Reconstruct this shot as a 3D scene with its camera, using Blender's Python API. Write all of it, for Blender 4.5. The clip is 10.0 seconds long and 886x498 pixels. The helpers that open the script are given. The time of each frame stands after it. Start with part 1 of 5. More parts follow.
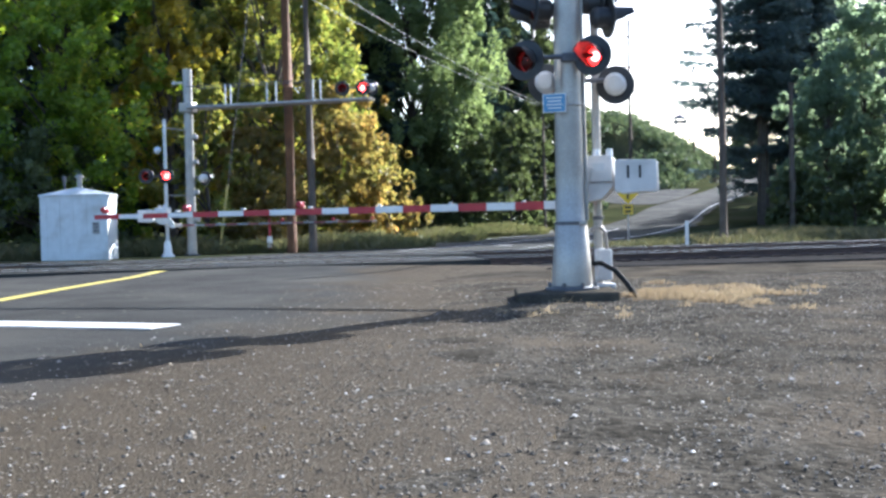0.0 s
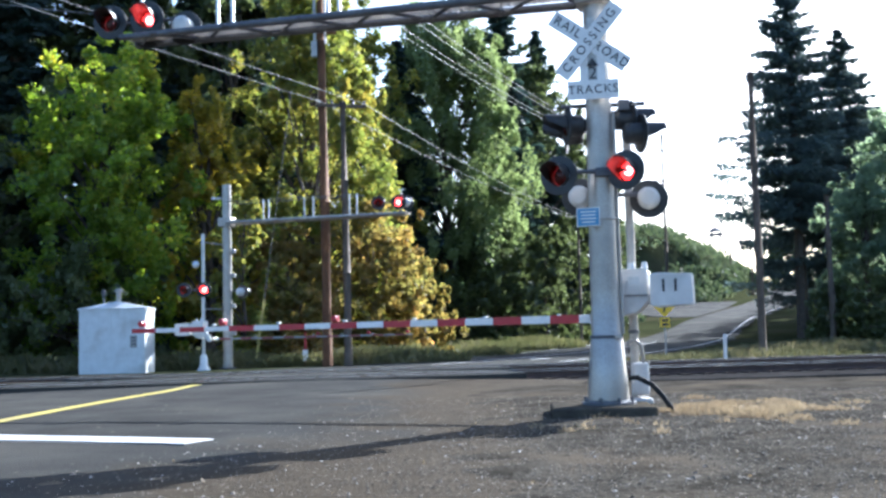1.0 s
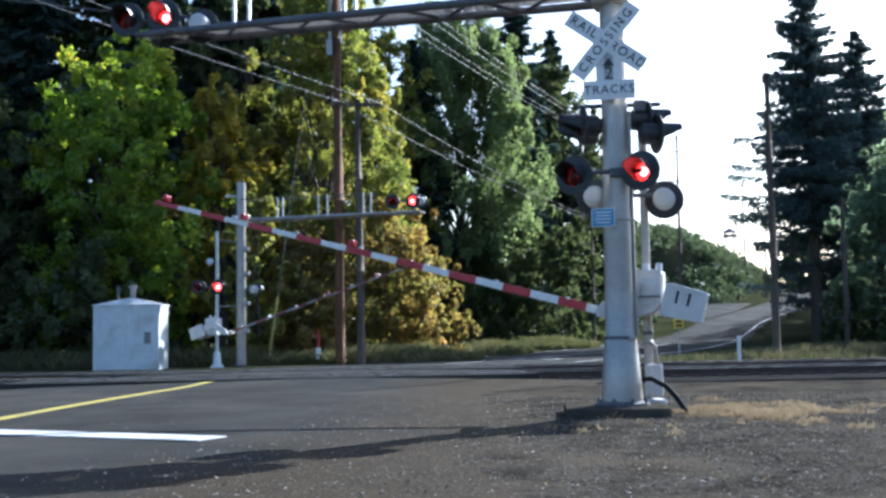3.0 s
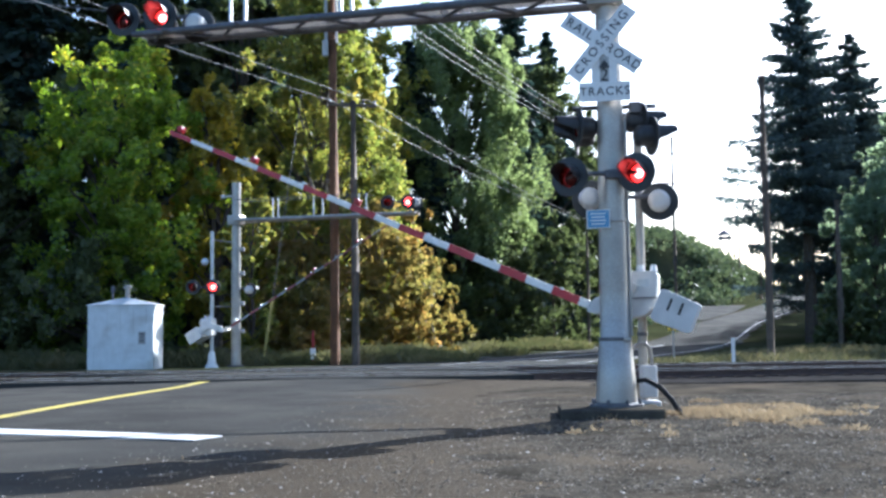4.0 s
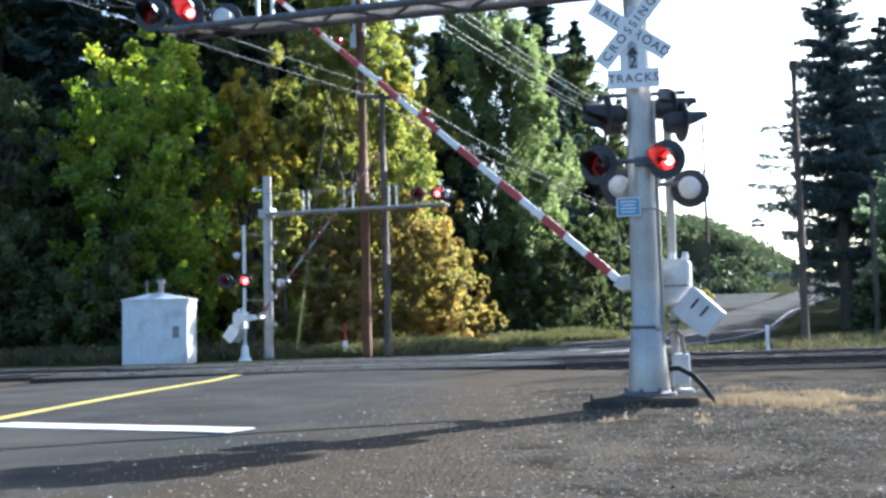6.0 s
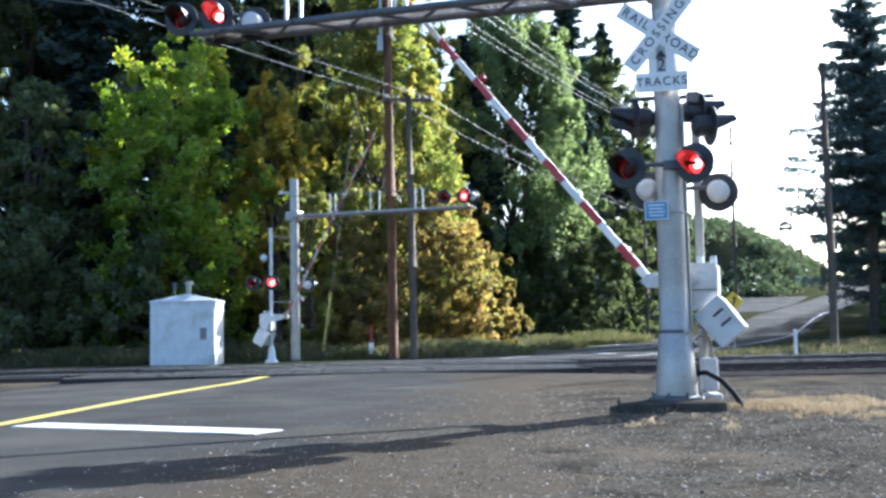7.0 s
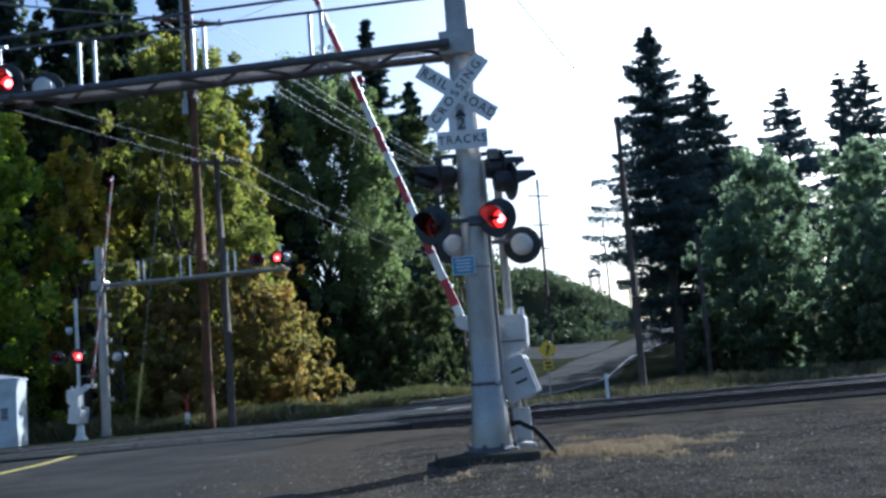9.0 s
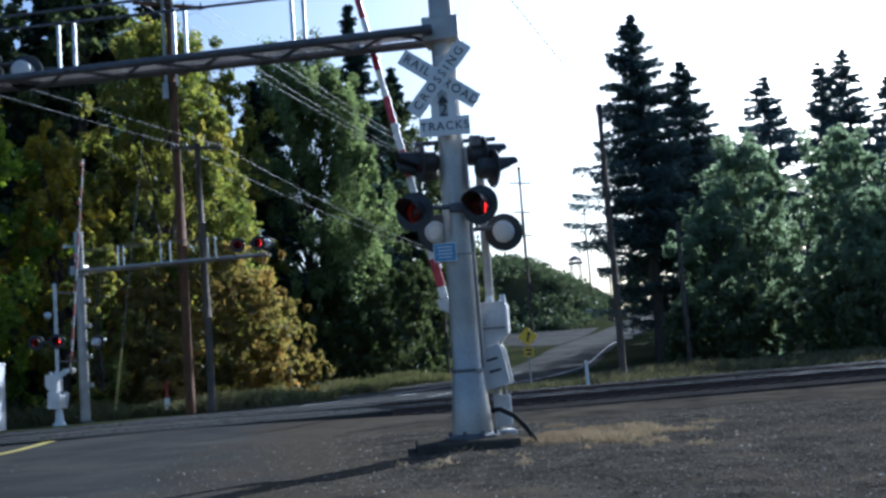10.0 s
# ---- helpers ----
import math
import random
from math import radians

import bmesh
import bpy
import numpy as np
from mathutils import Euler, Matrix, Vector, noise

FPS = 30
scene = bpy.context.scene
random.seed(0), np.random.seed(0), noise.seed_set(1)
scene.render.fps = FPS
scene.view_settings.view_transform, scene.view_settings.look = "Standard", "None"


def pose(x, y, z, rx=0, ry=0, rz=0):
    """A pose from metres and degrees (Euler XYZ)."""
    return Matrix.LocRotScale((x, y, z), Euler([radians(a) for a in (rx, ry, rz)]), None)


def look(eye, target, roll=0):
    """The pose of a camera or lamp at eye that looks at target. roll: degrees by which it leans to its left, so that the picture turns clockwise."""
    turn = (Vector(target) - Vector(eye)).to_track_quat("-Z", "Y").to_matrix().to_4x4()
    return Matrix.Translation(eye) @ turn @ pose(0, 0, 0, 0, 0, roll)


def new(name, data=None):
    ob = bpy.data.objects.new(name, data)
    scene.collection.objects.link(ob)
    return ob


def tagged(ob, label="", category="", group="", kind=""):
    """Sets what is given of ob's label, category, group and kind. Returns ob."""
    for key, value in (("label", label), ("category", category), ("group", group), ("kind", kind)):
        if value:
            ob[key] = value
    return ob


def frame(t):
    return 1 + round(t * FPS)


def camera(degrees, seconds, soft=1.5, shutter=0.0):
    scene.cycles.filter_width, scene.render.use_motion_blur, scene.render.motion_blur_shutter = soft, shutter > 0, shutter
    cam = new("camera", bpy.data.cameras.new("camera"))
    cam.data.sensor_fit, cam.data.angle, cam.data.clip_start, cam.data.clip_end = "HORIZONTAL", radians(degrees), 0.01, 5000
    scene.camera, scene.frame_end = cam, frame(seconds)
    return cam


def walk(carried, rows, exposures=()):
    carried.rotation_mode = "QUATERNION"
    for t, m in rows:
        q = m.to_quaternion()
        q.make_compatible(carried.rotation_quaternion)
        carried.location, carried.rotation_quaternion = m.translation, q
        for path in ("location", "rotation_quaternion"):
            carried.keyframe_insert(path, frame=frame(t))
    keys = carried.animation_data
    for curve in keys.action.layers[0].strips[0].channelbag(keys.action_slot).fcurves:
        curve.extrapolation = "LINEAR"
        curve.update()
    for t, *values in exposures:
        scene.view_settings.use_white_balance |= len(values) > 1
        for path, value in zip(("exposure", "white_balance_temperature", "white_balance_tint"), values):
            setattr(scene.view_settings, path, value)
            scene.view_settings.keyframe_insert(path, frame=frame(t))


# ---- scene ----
cam = camera(43.6, 10.0, soft=2.8)
# seconds, place, then pitch, lean and turn in degrees: a hand-held camera, seated low
ROWS = [
    (0, -0.016, 0.003, 1.041, 88.607, 1.372, -1.741),
    (0.5, -0.014, 0.031, 1.046, 93.653, 0.234, -1.798),
    (1, -0, 0, 1.05, 94.494, 1.396, 0.11),
    (1.5, -0.02, -0.011, 1.066, 96.084, 0.344, -0.804),
    (2, 0.001, 0.033, 1.052, 96.341, 0.908, 0.149),
    (2.5, -0.014, 0.037, 1.048, 95.146, 1.098, 0.466),
    (2.7, -0.012, 0.024, 1.059, 94.695, 0.985, 0.774),
    (3.8, -0.025, -0.006, 1.031, 94.309, 0.617, 0.519),
    (4, -0.02, -0.016, 1.047, 94.515, 0.687, 0.478),
    (4.5, -0.021, -0.003, 1.044, 94.899, 0.347, 0.306),
    (5, -0.011, 0.02, 1.037, 94.048, 1.019, 0.689),
    (5.5, 0.002, -0.006, 1.042, 94.223, 1.303, 1.017),
    (6.8, -0.019, 0.008, 1.024, 93.827, 1.067, 3.962),
    (7, -0.022, -0.017, 1.045, 94.249, 1.081, 3.452),
    (7.5, 0.023, -0.034, 1.051, 97.396, 2.486, 1.287),
    (8, 0.031, -0.041, 1.053, 97.195, 3.08, -0.448),
    (8.5, 0.071, -0.038, 1.068, 97.412, 3.874, -4.231),
    (9, 0.093, -0.011, 1.065, 96.807, 4.52, -5.647),
    (9.5, 0.087, -0.001, 1.061, 96.425, 4.204, -6.434),
    (10, 0.091, 0.006, 1.07, 96.039, 4.302, -6.652),
]
walk(cam, [(r[0], pose(*r[1:])) for r in ROWS], exposures=[(0, 2.05, 5220, 10), (0.5, 2.08, 5160, 9), (1.0, 1.98, 5060, 9), (2.0, 1.44, 4960, 8), (2.5, 1.34, 4960, 8), (4.0, 1.78, 5080, 9), (5.5, 1.95, 5140, 9), (7.5, 2.04, 5000, 9), (8.5, 0.98, 4800, 8), (10.0, 0.60, 4740, 8)])

# ---- light ----
SUN_AZ, SUN_EL = 37.5, 24.5        # degrees to the right of +y, above the horizon
world = bpy.data.worlds.new("sky")
scene.world = world
world.use_nodes = True
wn = world.node_tree
sky = wn.nodes.new("ShaderNodeTexSky")
sky.sky_type, sky.sun_disc = "NISHITA", False
sky.sun_elevation, sky.sun_rotation = radians(SUN_EL), radians(SUN_AZ)
sky.air_density, sky.dust_density = 1.0, 2.5
wn.nodes["Background"].inputs["Strength"].default_value = 0.085
wn.links.new(sky.outputs[0], wn.nodes["Background"].inputs[0])
sun = new("sun", bpy.data.lights.new("sun", "SUN"))
sun.data.energy, sun.data.angle, sun.data.color = 5.0, radians(0.6), (1.0, 0.91, 0.78)
sd = Vector((math.sin(radians(SUN_AZ)) * math.cos(radians(SUN_EL)), math.cos(radians(SUN_AZ)) * math.cos(radians(SUN_EL)), math.sin(radians(SUN_EL))))
sun.matrix_world = look(sd * 100, (0, 0, 0))


# ---- materials ----
def mat(name, a, b=None, rough=0.7, metal=0.0, scale=6.0, fine=60.0, bump=0.15, c=None, spec=0.5, random_amount=0.0, coords="Object", crisp=0.25):
    """A surface whose colour wanders between a and b at a coarse and a fine scale, with c as stains."""
    m = bpy.data.materials.new(name)
    m.use_nodes = True
    t = m.node_tree
    p = t.nodes["Principled BSDF"]
    p.inputs["Metallic"].default_value = metal
    p.inputs["Specular IOR Level"].default_value = spec
    b = b or tuple(x * 0.7 for x in a)
    tc = t.nodes.new("ShaderNodeTexCoord")
    n1, n2 = t.nodes.new("ShaderNodeTexNoise"), t.nodes.new("ShaderNodeTexNoise")
    for n, s, d in ((n1, scale, 5), (n2, fine, 3)):
        n.inputs["Scale"].default_value, n.inputs["Detail"].default_value = s, d
        t.links.new(tc.outputs[coords], n.inputs["Vector"])
    mx = t.nodes.new("ShaderNodeMix")
    mx.data_type = "RGBA"
    mx.inputs[6].default_value, mx.inputs[7].default_value = (*a, 1), (*b, 1)
    add = t.nodes.new("ShaderNodeMath")
    add.operation = "ADD"
    mr = t.nodes.new("ShaderNodeMapRange")
    mr.inputs[1].default_value, mr.inputs[2].default_value = 1 - crisp, 1 + crisp
    t.links.new(n1.outputs[0], add.inputs[0])
    t.links.new(n2.outputs[0], add.inputs[1])
    t.links.new(add.outputs[0], mr.inputs[0])
    t.links.new(mr.outputs[0], mx.inputs[0])
    col = mx.outputs[2]
    if c:
        n3 = t.nodes.new("ShaderNodeTexNoise")
        n3.inputs["Scale"].default_value, n3.inputs["Detail"].default_value = scale * 0.37, 6
        t.links.new(tc.outputs[coords], n3.inputs["Vector"])
        r3 = t.nodes.new("ShaderNodeMapRange")
        r3.inputs[1].default_value, r3.inputs[2].default_value = 0.5, 0.68
        m3 = t.nodes.new("ShaderNodeMix")
        m3.data_type = "RGBA"
        m3.inputs[7].default_value = (*c, 1)
        t.links.new(n3.outputs[0], r3.inputs[0])
        t.links.new(r3.outputs[0], m3.inputs[0])
        t.links.new(col, m3.inputs[6])
        col = m3.outputs[2]
    if random_amount:
        g = t.nodes.new("ShaderNodeNewGeometry")
        h = t.nodes.new("ShaderNodeHueSaturation")
        r = t.nodes.new("ShaderNodeMapRange")
        r.inputs[3].default_value, r.inputs[4].default_value = 1 - random_amount, 1 + random_amount
        t.links.new(g.outputs["Random Per Island"], r.inputs[0])
        t.links.new(r.outputs[0], h.inputs["Value"])
        t.links.new(col, h.inputs["Color"])
        col = h.outputs[0]
    t.links.new(col, p.inputs["Base Color"])
    rr = t.nodes.new("ShaderNodeMapRange")
    rr.inputs[3].default_value, rr.inputs[4].default_value = max(0.05, rough - 0.12), min(1, rough + 0.12)
    t.links.new(n1.outputs[0], rr.inputs[0])
    t.links.new(rr.outputs[0], p.inputs["Roughness"])
    if bump:
        bp = t.nodes.new("ShaderNodeBump")
        bp.inputs["Strength"].default_value, bp.inputs["Distance"].default_value = bump, 0.02
        t.links.new(n2.outputs[0], bp.inputs["Height"])
        t.links.new(bp.outputs[0], p.inputs["Normal"])
    return m


def leaf_mat(name, cols, translucent=0.45):
    """Leaves: each one takes a colour of its own; light passes through them."""
    m = bpy.data.materials.new(name)
    m.use_nodes = True
    t = m.node_tree
    t.nodes.remove(t.nodes["Principled BSDF"])
    out = t.nodes["Material Output"]
    g = t.nodes.new("ShaderNodeNewGeometry")
    tc = t.nodes.new("ShaderNodeTexCoord")
    n = t.nodes.new("ShaderNodeTexNoise")
    n.inputs["Scale"].default_value, n.inputs["Detail"].default_value = 0.45, 3
    t.links.new(tc.outputs["Object"], n.inputs["Vector"])
    ad = t.nodes.new("ShaderNodeMath")
    ad.operation = "MULTIPLY_ADD"
    ad.inputs[1].default_value = 0.45
    r1 = t.nodes.new("ShaderNodeMapRange")
    r1.inputs[1].default_value, r1.inputs[2].default_value, r1.inputs[3].default_value, r1.inputs[4].default_value = 0.3, 0.7, 0.0, 0.55
    t.links.new(n.outputs[0], r1.inputs[0])
    t.links.new(g.outputs["Random Per Island"], ad.inputs[0])
    t.links.new(r1.outputs[0], ad.inputs[2])
    cr = t.nodes.new("ShaderNodeValToRGB")
    e = cr.color_ramp.elements
    e[0].position, e[0].color = 0.0, (*cols[0], 1)
    e[1].position, e[1].color = 1.0, (*cols[-1], 1)
    for i, c in enumerate(cols[1:-1]):
        k = e.new((i + 1) / (len(cols) - 1))
        k.color = (*c, 1)
    t.links.new(ad.outputs[0], cr.inputs[0])
    d, tr, gl = t.nodes.new("ShaderNodeBsdfDiffuse"), t.nodes.new("ShaderNodeBsdfTranslucent"), t.nodes.new("ShaderNodeBsdfGlossy")
    gl.inputs["Roughness"].default_value = 0.5
    gl.inputs["Color"].default_value = (0.6, 0.6, 0.6, 1)
    hs = t.nodes.new("ShaderNodeHueSaturation")
    hs.inputs["Saturation"].default_value, hs.inputs["Value"].default_value = 1.08, 1.5
    t.links.new(cr.outputs[0], d.inputs["Color"])
    t.links.new(cr.outputs[0], hs.inputs["Color"])
    t.links.new(hs.outputs[0], tr.inputs["Color"])
    m1, m2 = t.nodes.new("ShaderNodeMixShader"), t.nodes.new("ShaderNodeMixShader")
    m1.inputs[0].default_value, m2.inputs[0].default_value = translucent, 0.05
    t.links.new(d.outputs[0], m1.inputs[1])
    t.links.new(tr.outputs[0], m1.inputs[2])
    t.links.new(m1.outputs[0], m2.inputs[1])
    t.links.new(gl.outputs[0], m2.inputs[2])
    t.links.new(m2.outputs[0], out.inputs["Surface"])
    return m


def glow(name, col, strength, base):
    """A lit lens of coloured plastic: it shines out of its middle."""
    m = mat(name, base, base, rough=0.25, bump=0.0)
    p = m.node_tree.nodes["Principled BSDF"]
    p.inputs["Emission Color"].default_value = (*col, 1)
    p.inputs["Emission Strength"].default_value = strength
    return m


galv = mat("galvanised_steel", (0.43, 0.405, 0.37), (0.31, 0.29, 0.265), rough=0.36, metal=0.35, scale=3, fine=40, bump=0.05, c=(0.30, 0.28, 0.25))
alum = mat("dull_aluminium", (0.62, 0.63, 0.63), (0.46, 0.47, 0.47), rough=0.4, metal=0.6, scale=4, fine=50, bump=0.05)
rubber = mat("black_rubber", (0.02, 0.02, 0.02), (0.03, 0.029, 0.027), rough=0.85, fine=80, bump=0.2, spec=0.15)
dark_steel = mat("weathered_steel", (0.16, 0.16, 0.17), (0.09, 0.09, 0.10), rough=0.6, metal=0.5, scale=4, fine=50, bump=0.1)
white_paint = mat("white_paint", (0.74, 0.75, 0.75), (0.60, 0.61, 0.60), rough=0.45, scale=4, fine=60, bump=0.05, c=(0.52, 0.51, 0.48))
grey_paint = mat("pale_grey_paint", (0.70, 0.68, 0.65), (0.57, 0.555, 0.53), rough=0.5, scale=5, fine=70, bump=0.05, c=(0.52, 0.51, 0.48))
black_paint = mat("black_paint", (0.018, 0.018, 0.02), (0.03, 0.03, 0.03), rough=0.5, bump=0.05)
red_sheet = mat("red_reflective", (0.42, 0.02, 0.03), (0.33, 0.02, 0.03), rough=0.35, bump=0.03)
white_sheet = mat("white_reflective", (0.83, 0.81, 0.77), (0.72, 0.70, 0.66), rough=0.4, scale=5, bump=0.03)
yellow_sheet = mat("yellow_reflective", (0.88, 0.56, 0.02), (0.80, 0.50, 0.02), rough=0.4, bump=0.03)
blue_sheet = mat("blue_sign_sheet", (0.12, 0.30, 0.50), (0.10, 0.25, 0.42), rough=0.4, bump=0.03)
# far gate arm stands backlit: its shade is put into this duller red
red_unlit = mat("unlit_red_reflective", (0.30, 0.085, 0.075), (0.24, 0.075, 0.07), rough=0.45, bump=0.03)
# grey back of the far arm, shade put into the colour; also the shed notice
arm_back = mat("unlit_arm_back", (0.40, 0.38, 0.35), (0.28, 0.26, 0.24), rough=0.6, scale=3, bump=0.05)
guard_yellow = mat("dull_yellow_plastic", (0.48, 0.42, 0.12), (0.36, 0.31, 0.10), rough=0.6, scale=3, bump=0.05)
wire_metal = mat("weathered_wire", (0.30, 0.30, 0.30), (0.20, 0.20, 0.20), rough=0.6, metal=0.2, bump=0.0)
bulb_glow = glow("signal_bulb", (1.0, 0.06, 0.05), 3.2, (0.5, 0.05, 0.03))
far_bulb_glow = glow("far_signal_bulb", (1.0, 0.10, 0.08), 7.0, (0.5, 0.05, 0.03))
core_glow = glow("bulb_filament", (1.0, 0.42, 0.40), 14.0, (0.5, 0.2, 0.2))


def lens_mat():
    """Clear red lens plastic: mostly see-through, with a dull red body and a gloss."""
    m = mat("red_lens", (0.16, 0.015, 0.012), (0.10, 0.010, 0.010), rough=0.22, bump=0.05, fine=90)
    t = m.node_tree
    p = t.nodes["Principled BSDF"]
    tr, mx = t.nodes.new("ShaderNodeBsdfTransparent"), t.nodes.new("ShaderNodeMixShader")
    tr.inputs["Color"].default_value = (0.95, 0.24, 0.20, 1)
    mx.inputs[0].default_value = 0.35
    t.links.new(tr.outputs[0], mx.inputs[1])
    t.links.new(p.outputs[0], mx.inputs[2])
    t.links.new(mx.outputs[0], t.nodes["Material Output"].inputs["Surface"])
    return m


red_lens = lens_mat()
wood_brown = mat("brown_pole_wood", (0.19, 0.085, 0.034), (0.09, 0.043, 0.020), rough=0.85, scale=3, fine=30, bump=0.4)
wood_grey = mat("grey_pole_wood", (0.15, 0.115, 0.085), (0.085, 0.066, 0.05), rough=0.85, scale=3, fine=30, bump=0.4)
bark = mat("bark", (0.11, 0.085, 0.065), (0.06, 0.048, 0.04), rough=0.95, scale=3, fine=14, bump=0.7)
# khaki dirt stains; the mast block's shaded side is put into the dark base
concrete = mat("old_concrete", (0.085, 0.076, 0.062), (0.045, 0.040, 0.033), rough=0.9, scale=5, fine=45, bump=0.3, c=(0.10, 0.085, 0.062), spec=0.0)
asphalt = mat("worn_asphalt", (0.064, 0.062, 0.056), (0.040, 0.039, 0.036), rough=0.85, scale=0.9, fine=55, bump=0.5, c=(0.078, 0.074, 0.064), spec=0.012)
dirt = mat("gravel_dirt", (0.082, 0.072, 0.057), (0.028, 0.025, 0.020), crisp=0.20, rough=0.95, scale=1.6, fine=16, bump=1.0, c=(0.092, 0.075, 0.055), spec=0.0)
# shadow on the track's near side is put into this dark colour
ballast_mat = mat("shade_dark_ballast", (0.050, 0.046, 0.043), (0.022, 0.021, 0.020), rough=0.95, scale=1.2, fine=18, bump=1.0, spec=0.0)
stone_mat = mat("loose_stone", (0.25, 0.22, 0.18), (0.06, 0.053, 0.044), rough=0.9, scale=8, fine=60, bump=0.2, random_amount=0.6, spec=0.0)
road_white = mat("worn_white_line", (0.72, 0.71, 0.69), (0.55, 0.54, 0.52), rough=0.7, scale=3, fine=50, bump=0.2, c=(0.42, 0.41, 0.39))
road_yellow = mat("worn_yellow_line", (0.52, 0.42, 0.07), (0.42, 0.34, 0.06), rough=0.7, scale=3, fine=50, bump=0.2, c=(0.36, 0.29, 0.08))
verge_soil = mat("verge_soil", (0.055, 0.06, 0.028), (0.032, 0.034, 0.018), rough=0.95, scale=0.3, fine=5, bump=0.8, c=(0.075, 0.065, 0.04), spec=0.0)
chip_mat = mat("pale_chips", (0.44, 0.41, 0.37), (0.26, 0.245, 0.22), rough=0.85, scale=9, fine=70, bump=0.1, random_amount=0.4)
rail_mat = mat("rusted_rail", (0.10, 0.06, 0.045), (0.06, 0.04, 0.032), rough=0.8, scale=5, fine=40, bump=0.2)
rail_top = mat("worn_rail_head", (0.55, 0.55, 0.56), (0.42, 0.42, 0.43), rough=0.3, metal=0.9, scale=3, bump=0.02)
tie_mat = mat("old_tie_wood", (0.075, 0.06, 0.05), (0.045, 0.038, 0.034), rough=0.95, scale=4, fine=30, bump=0.4, spec=0.0)
grass_dry = leaf_mat("dry_grass", [(0.16, 0.12, 0.075), (0.27, 0.21, 0.13), (0.38, 0.31, 0.20)], 0.3)
grass_mix = leaf_mat("verge_grass", [(0.065, 0.078, 0.03), (0.115, 0.115, 0.045), (0.20, 0.17, 0.085)], 0.35)
# verge grass again, darkened: tree shade beyond the tracks put into the colour
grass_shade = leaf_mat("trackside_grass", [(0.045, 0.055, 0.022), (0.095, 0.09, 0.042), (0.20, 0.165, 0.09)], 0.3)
maple = leaf_mat("maple_leaves", [(0.088, 0.135, 0.02), (0.165, 0.245, 0.028), (0.28, 0.345, 0.045), (0.50, 0.40, 0.055)], 0.67)
golden = leaf_mat("turning_leaves", [(0.095, 0.125, 0.028), (0.16, 0.19, 0.042), (0.255, 0.24, 0.052), (0.40, 0.29, 0.06)], 0.66)
amber = leaf_mat("amber_leaves", [(0.13, 0.15, 0.025), (0.26, 0.24, 0.04), (0.40, 0.32, 0.045), (0.52, 0.35, 0.05)], 0.68)
brownish = leaf_mat("autumn_shrub_leaves", [(0.115, 0.13, 0.035), (0.195, 0.175, 0.05), (0.275, 0.20, 0.06), (0.35, 0.20, 0.07)], 0.68)
cotton = leaf_mat("cottonwood_leaves", [(0.12, 0.155, 0.06), (0.19, 0.235, 0.09), (0.27, 0.31, 0.13)], 0.6)
# lightened as if veiled by glare: the veil is put into the leaf colour
veiled_leaf = leaf_mat("veiled_leaves", [(0.13, 0.17, 0.10), (0.19, 0.24, 0.14), (0.28, 0.33, 0.20)], 0.7)
# blue-grey haze over the distant firs is mixed into their needle colour
hazed_needles = leaf_mat("hazed_fir_needles", [(0.09, 0.13, 0.13), (0.13, 0.17, 0.17), (0.17, 0.21, 0.21)], 0.4)
# lens glare over the right-hand firs is painted in as lighter needles
glare_needles = leaf_mat("glare_lifted_fir_needles", [(0.06, 0.085, 0.08), (0.09, 0.12, 0.11), (0.12, 0.15, 0.14)], 0.45)
# darker leaves for shaded trees and bushes: some of the shade is in this colour
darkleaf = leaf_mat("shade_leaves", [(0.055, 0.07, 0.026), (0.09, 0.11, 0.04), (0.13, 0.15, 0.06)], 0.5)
needles = leaf_mat("fir_needles", [(0.020, 0.036, 0.029), (0.036, 0.058, 0.045), (0.055, 0.082, 0.064)], 0.3)
scrub = leaf_mat("hill_scrub_leaves", [(0.055, 0.075, 0.035), (0.085, 0.11, 0.05), (0.15, 0.16, 0.085)], 0.3)


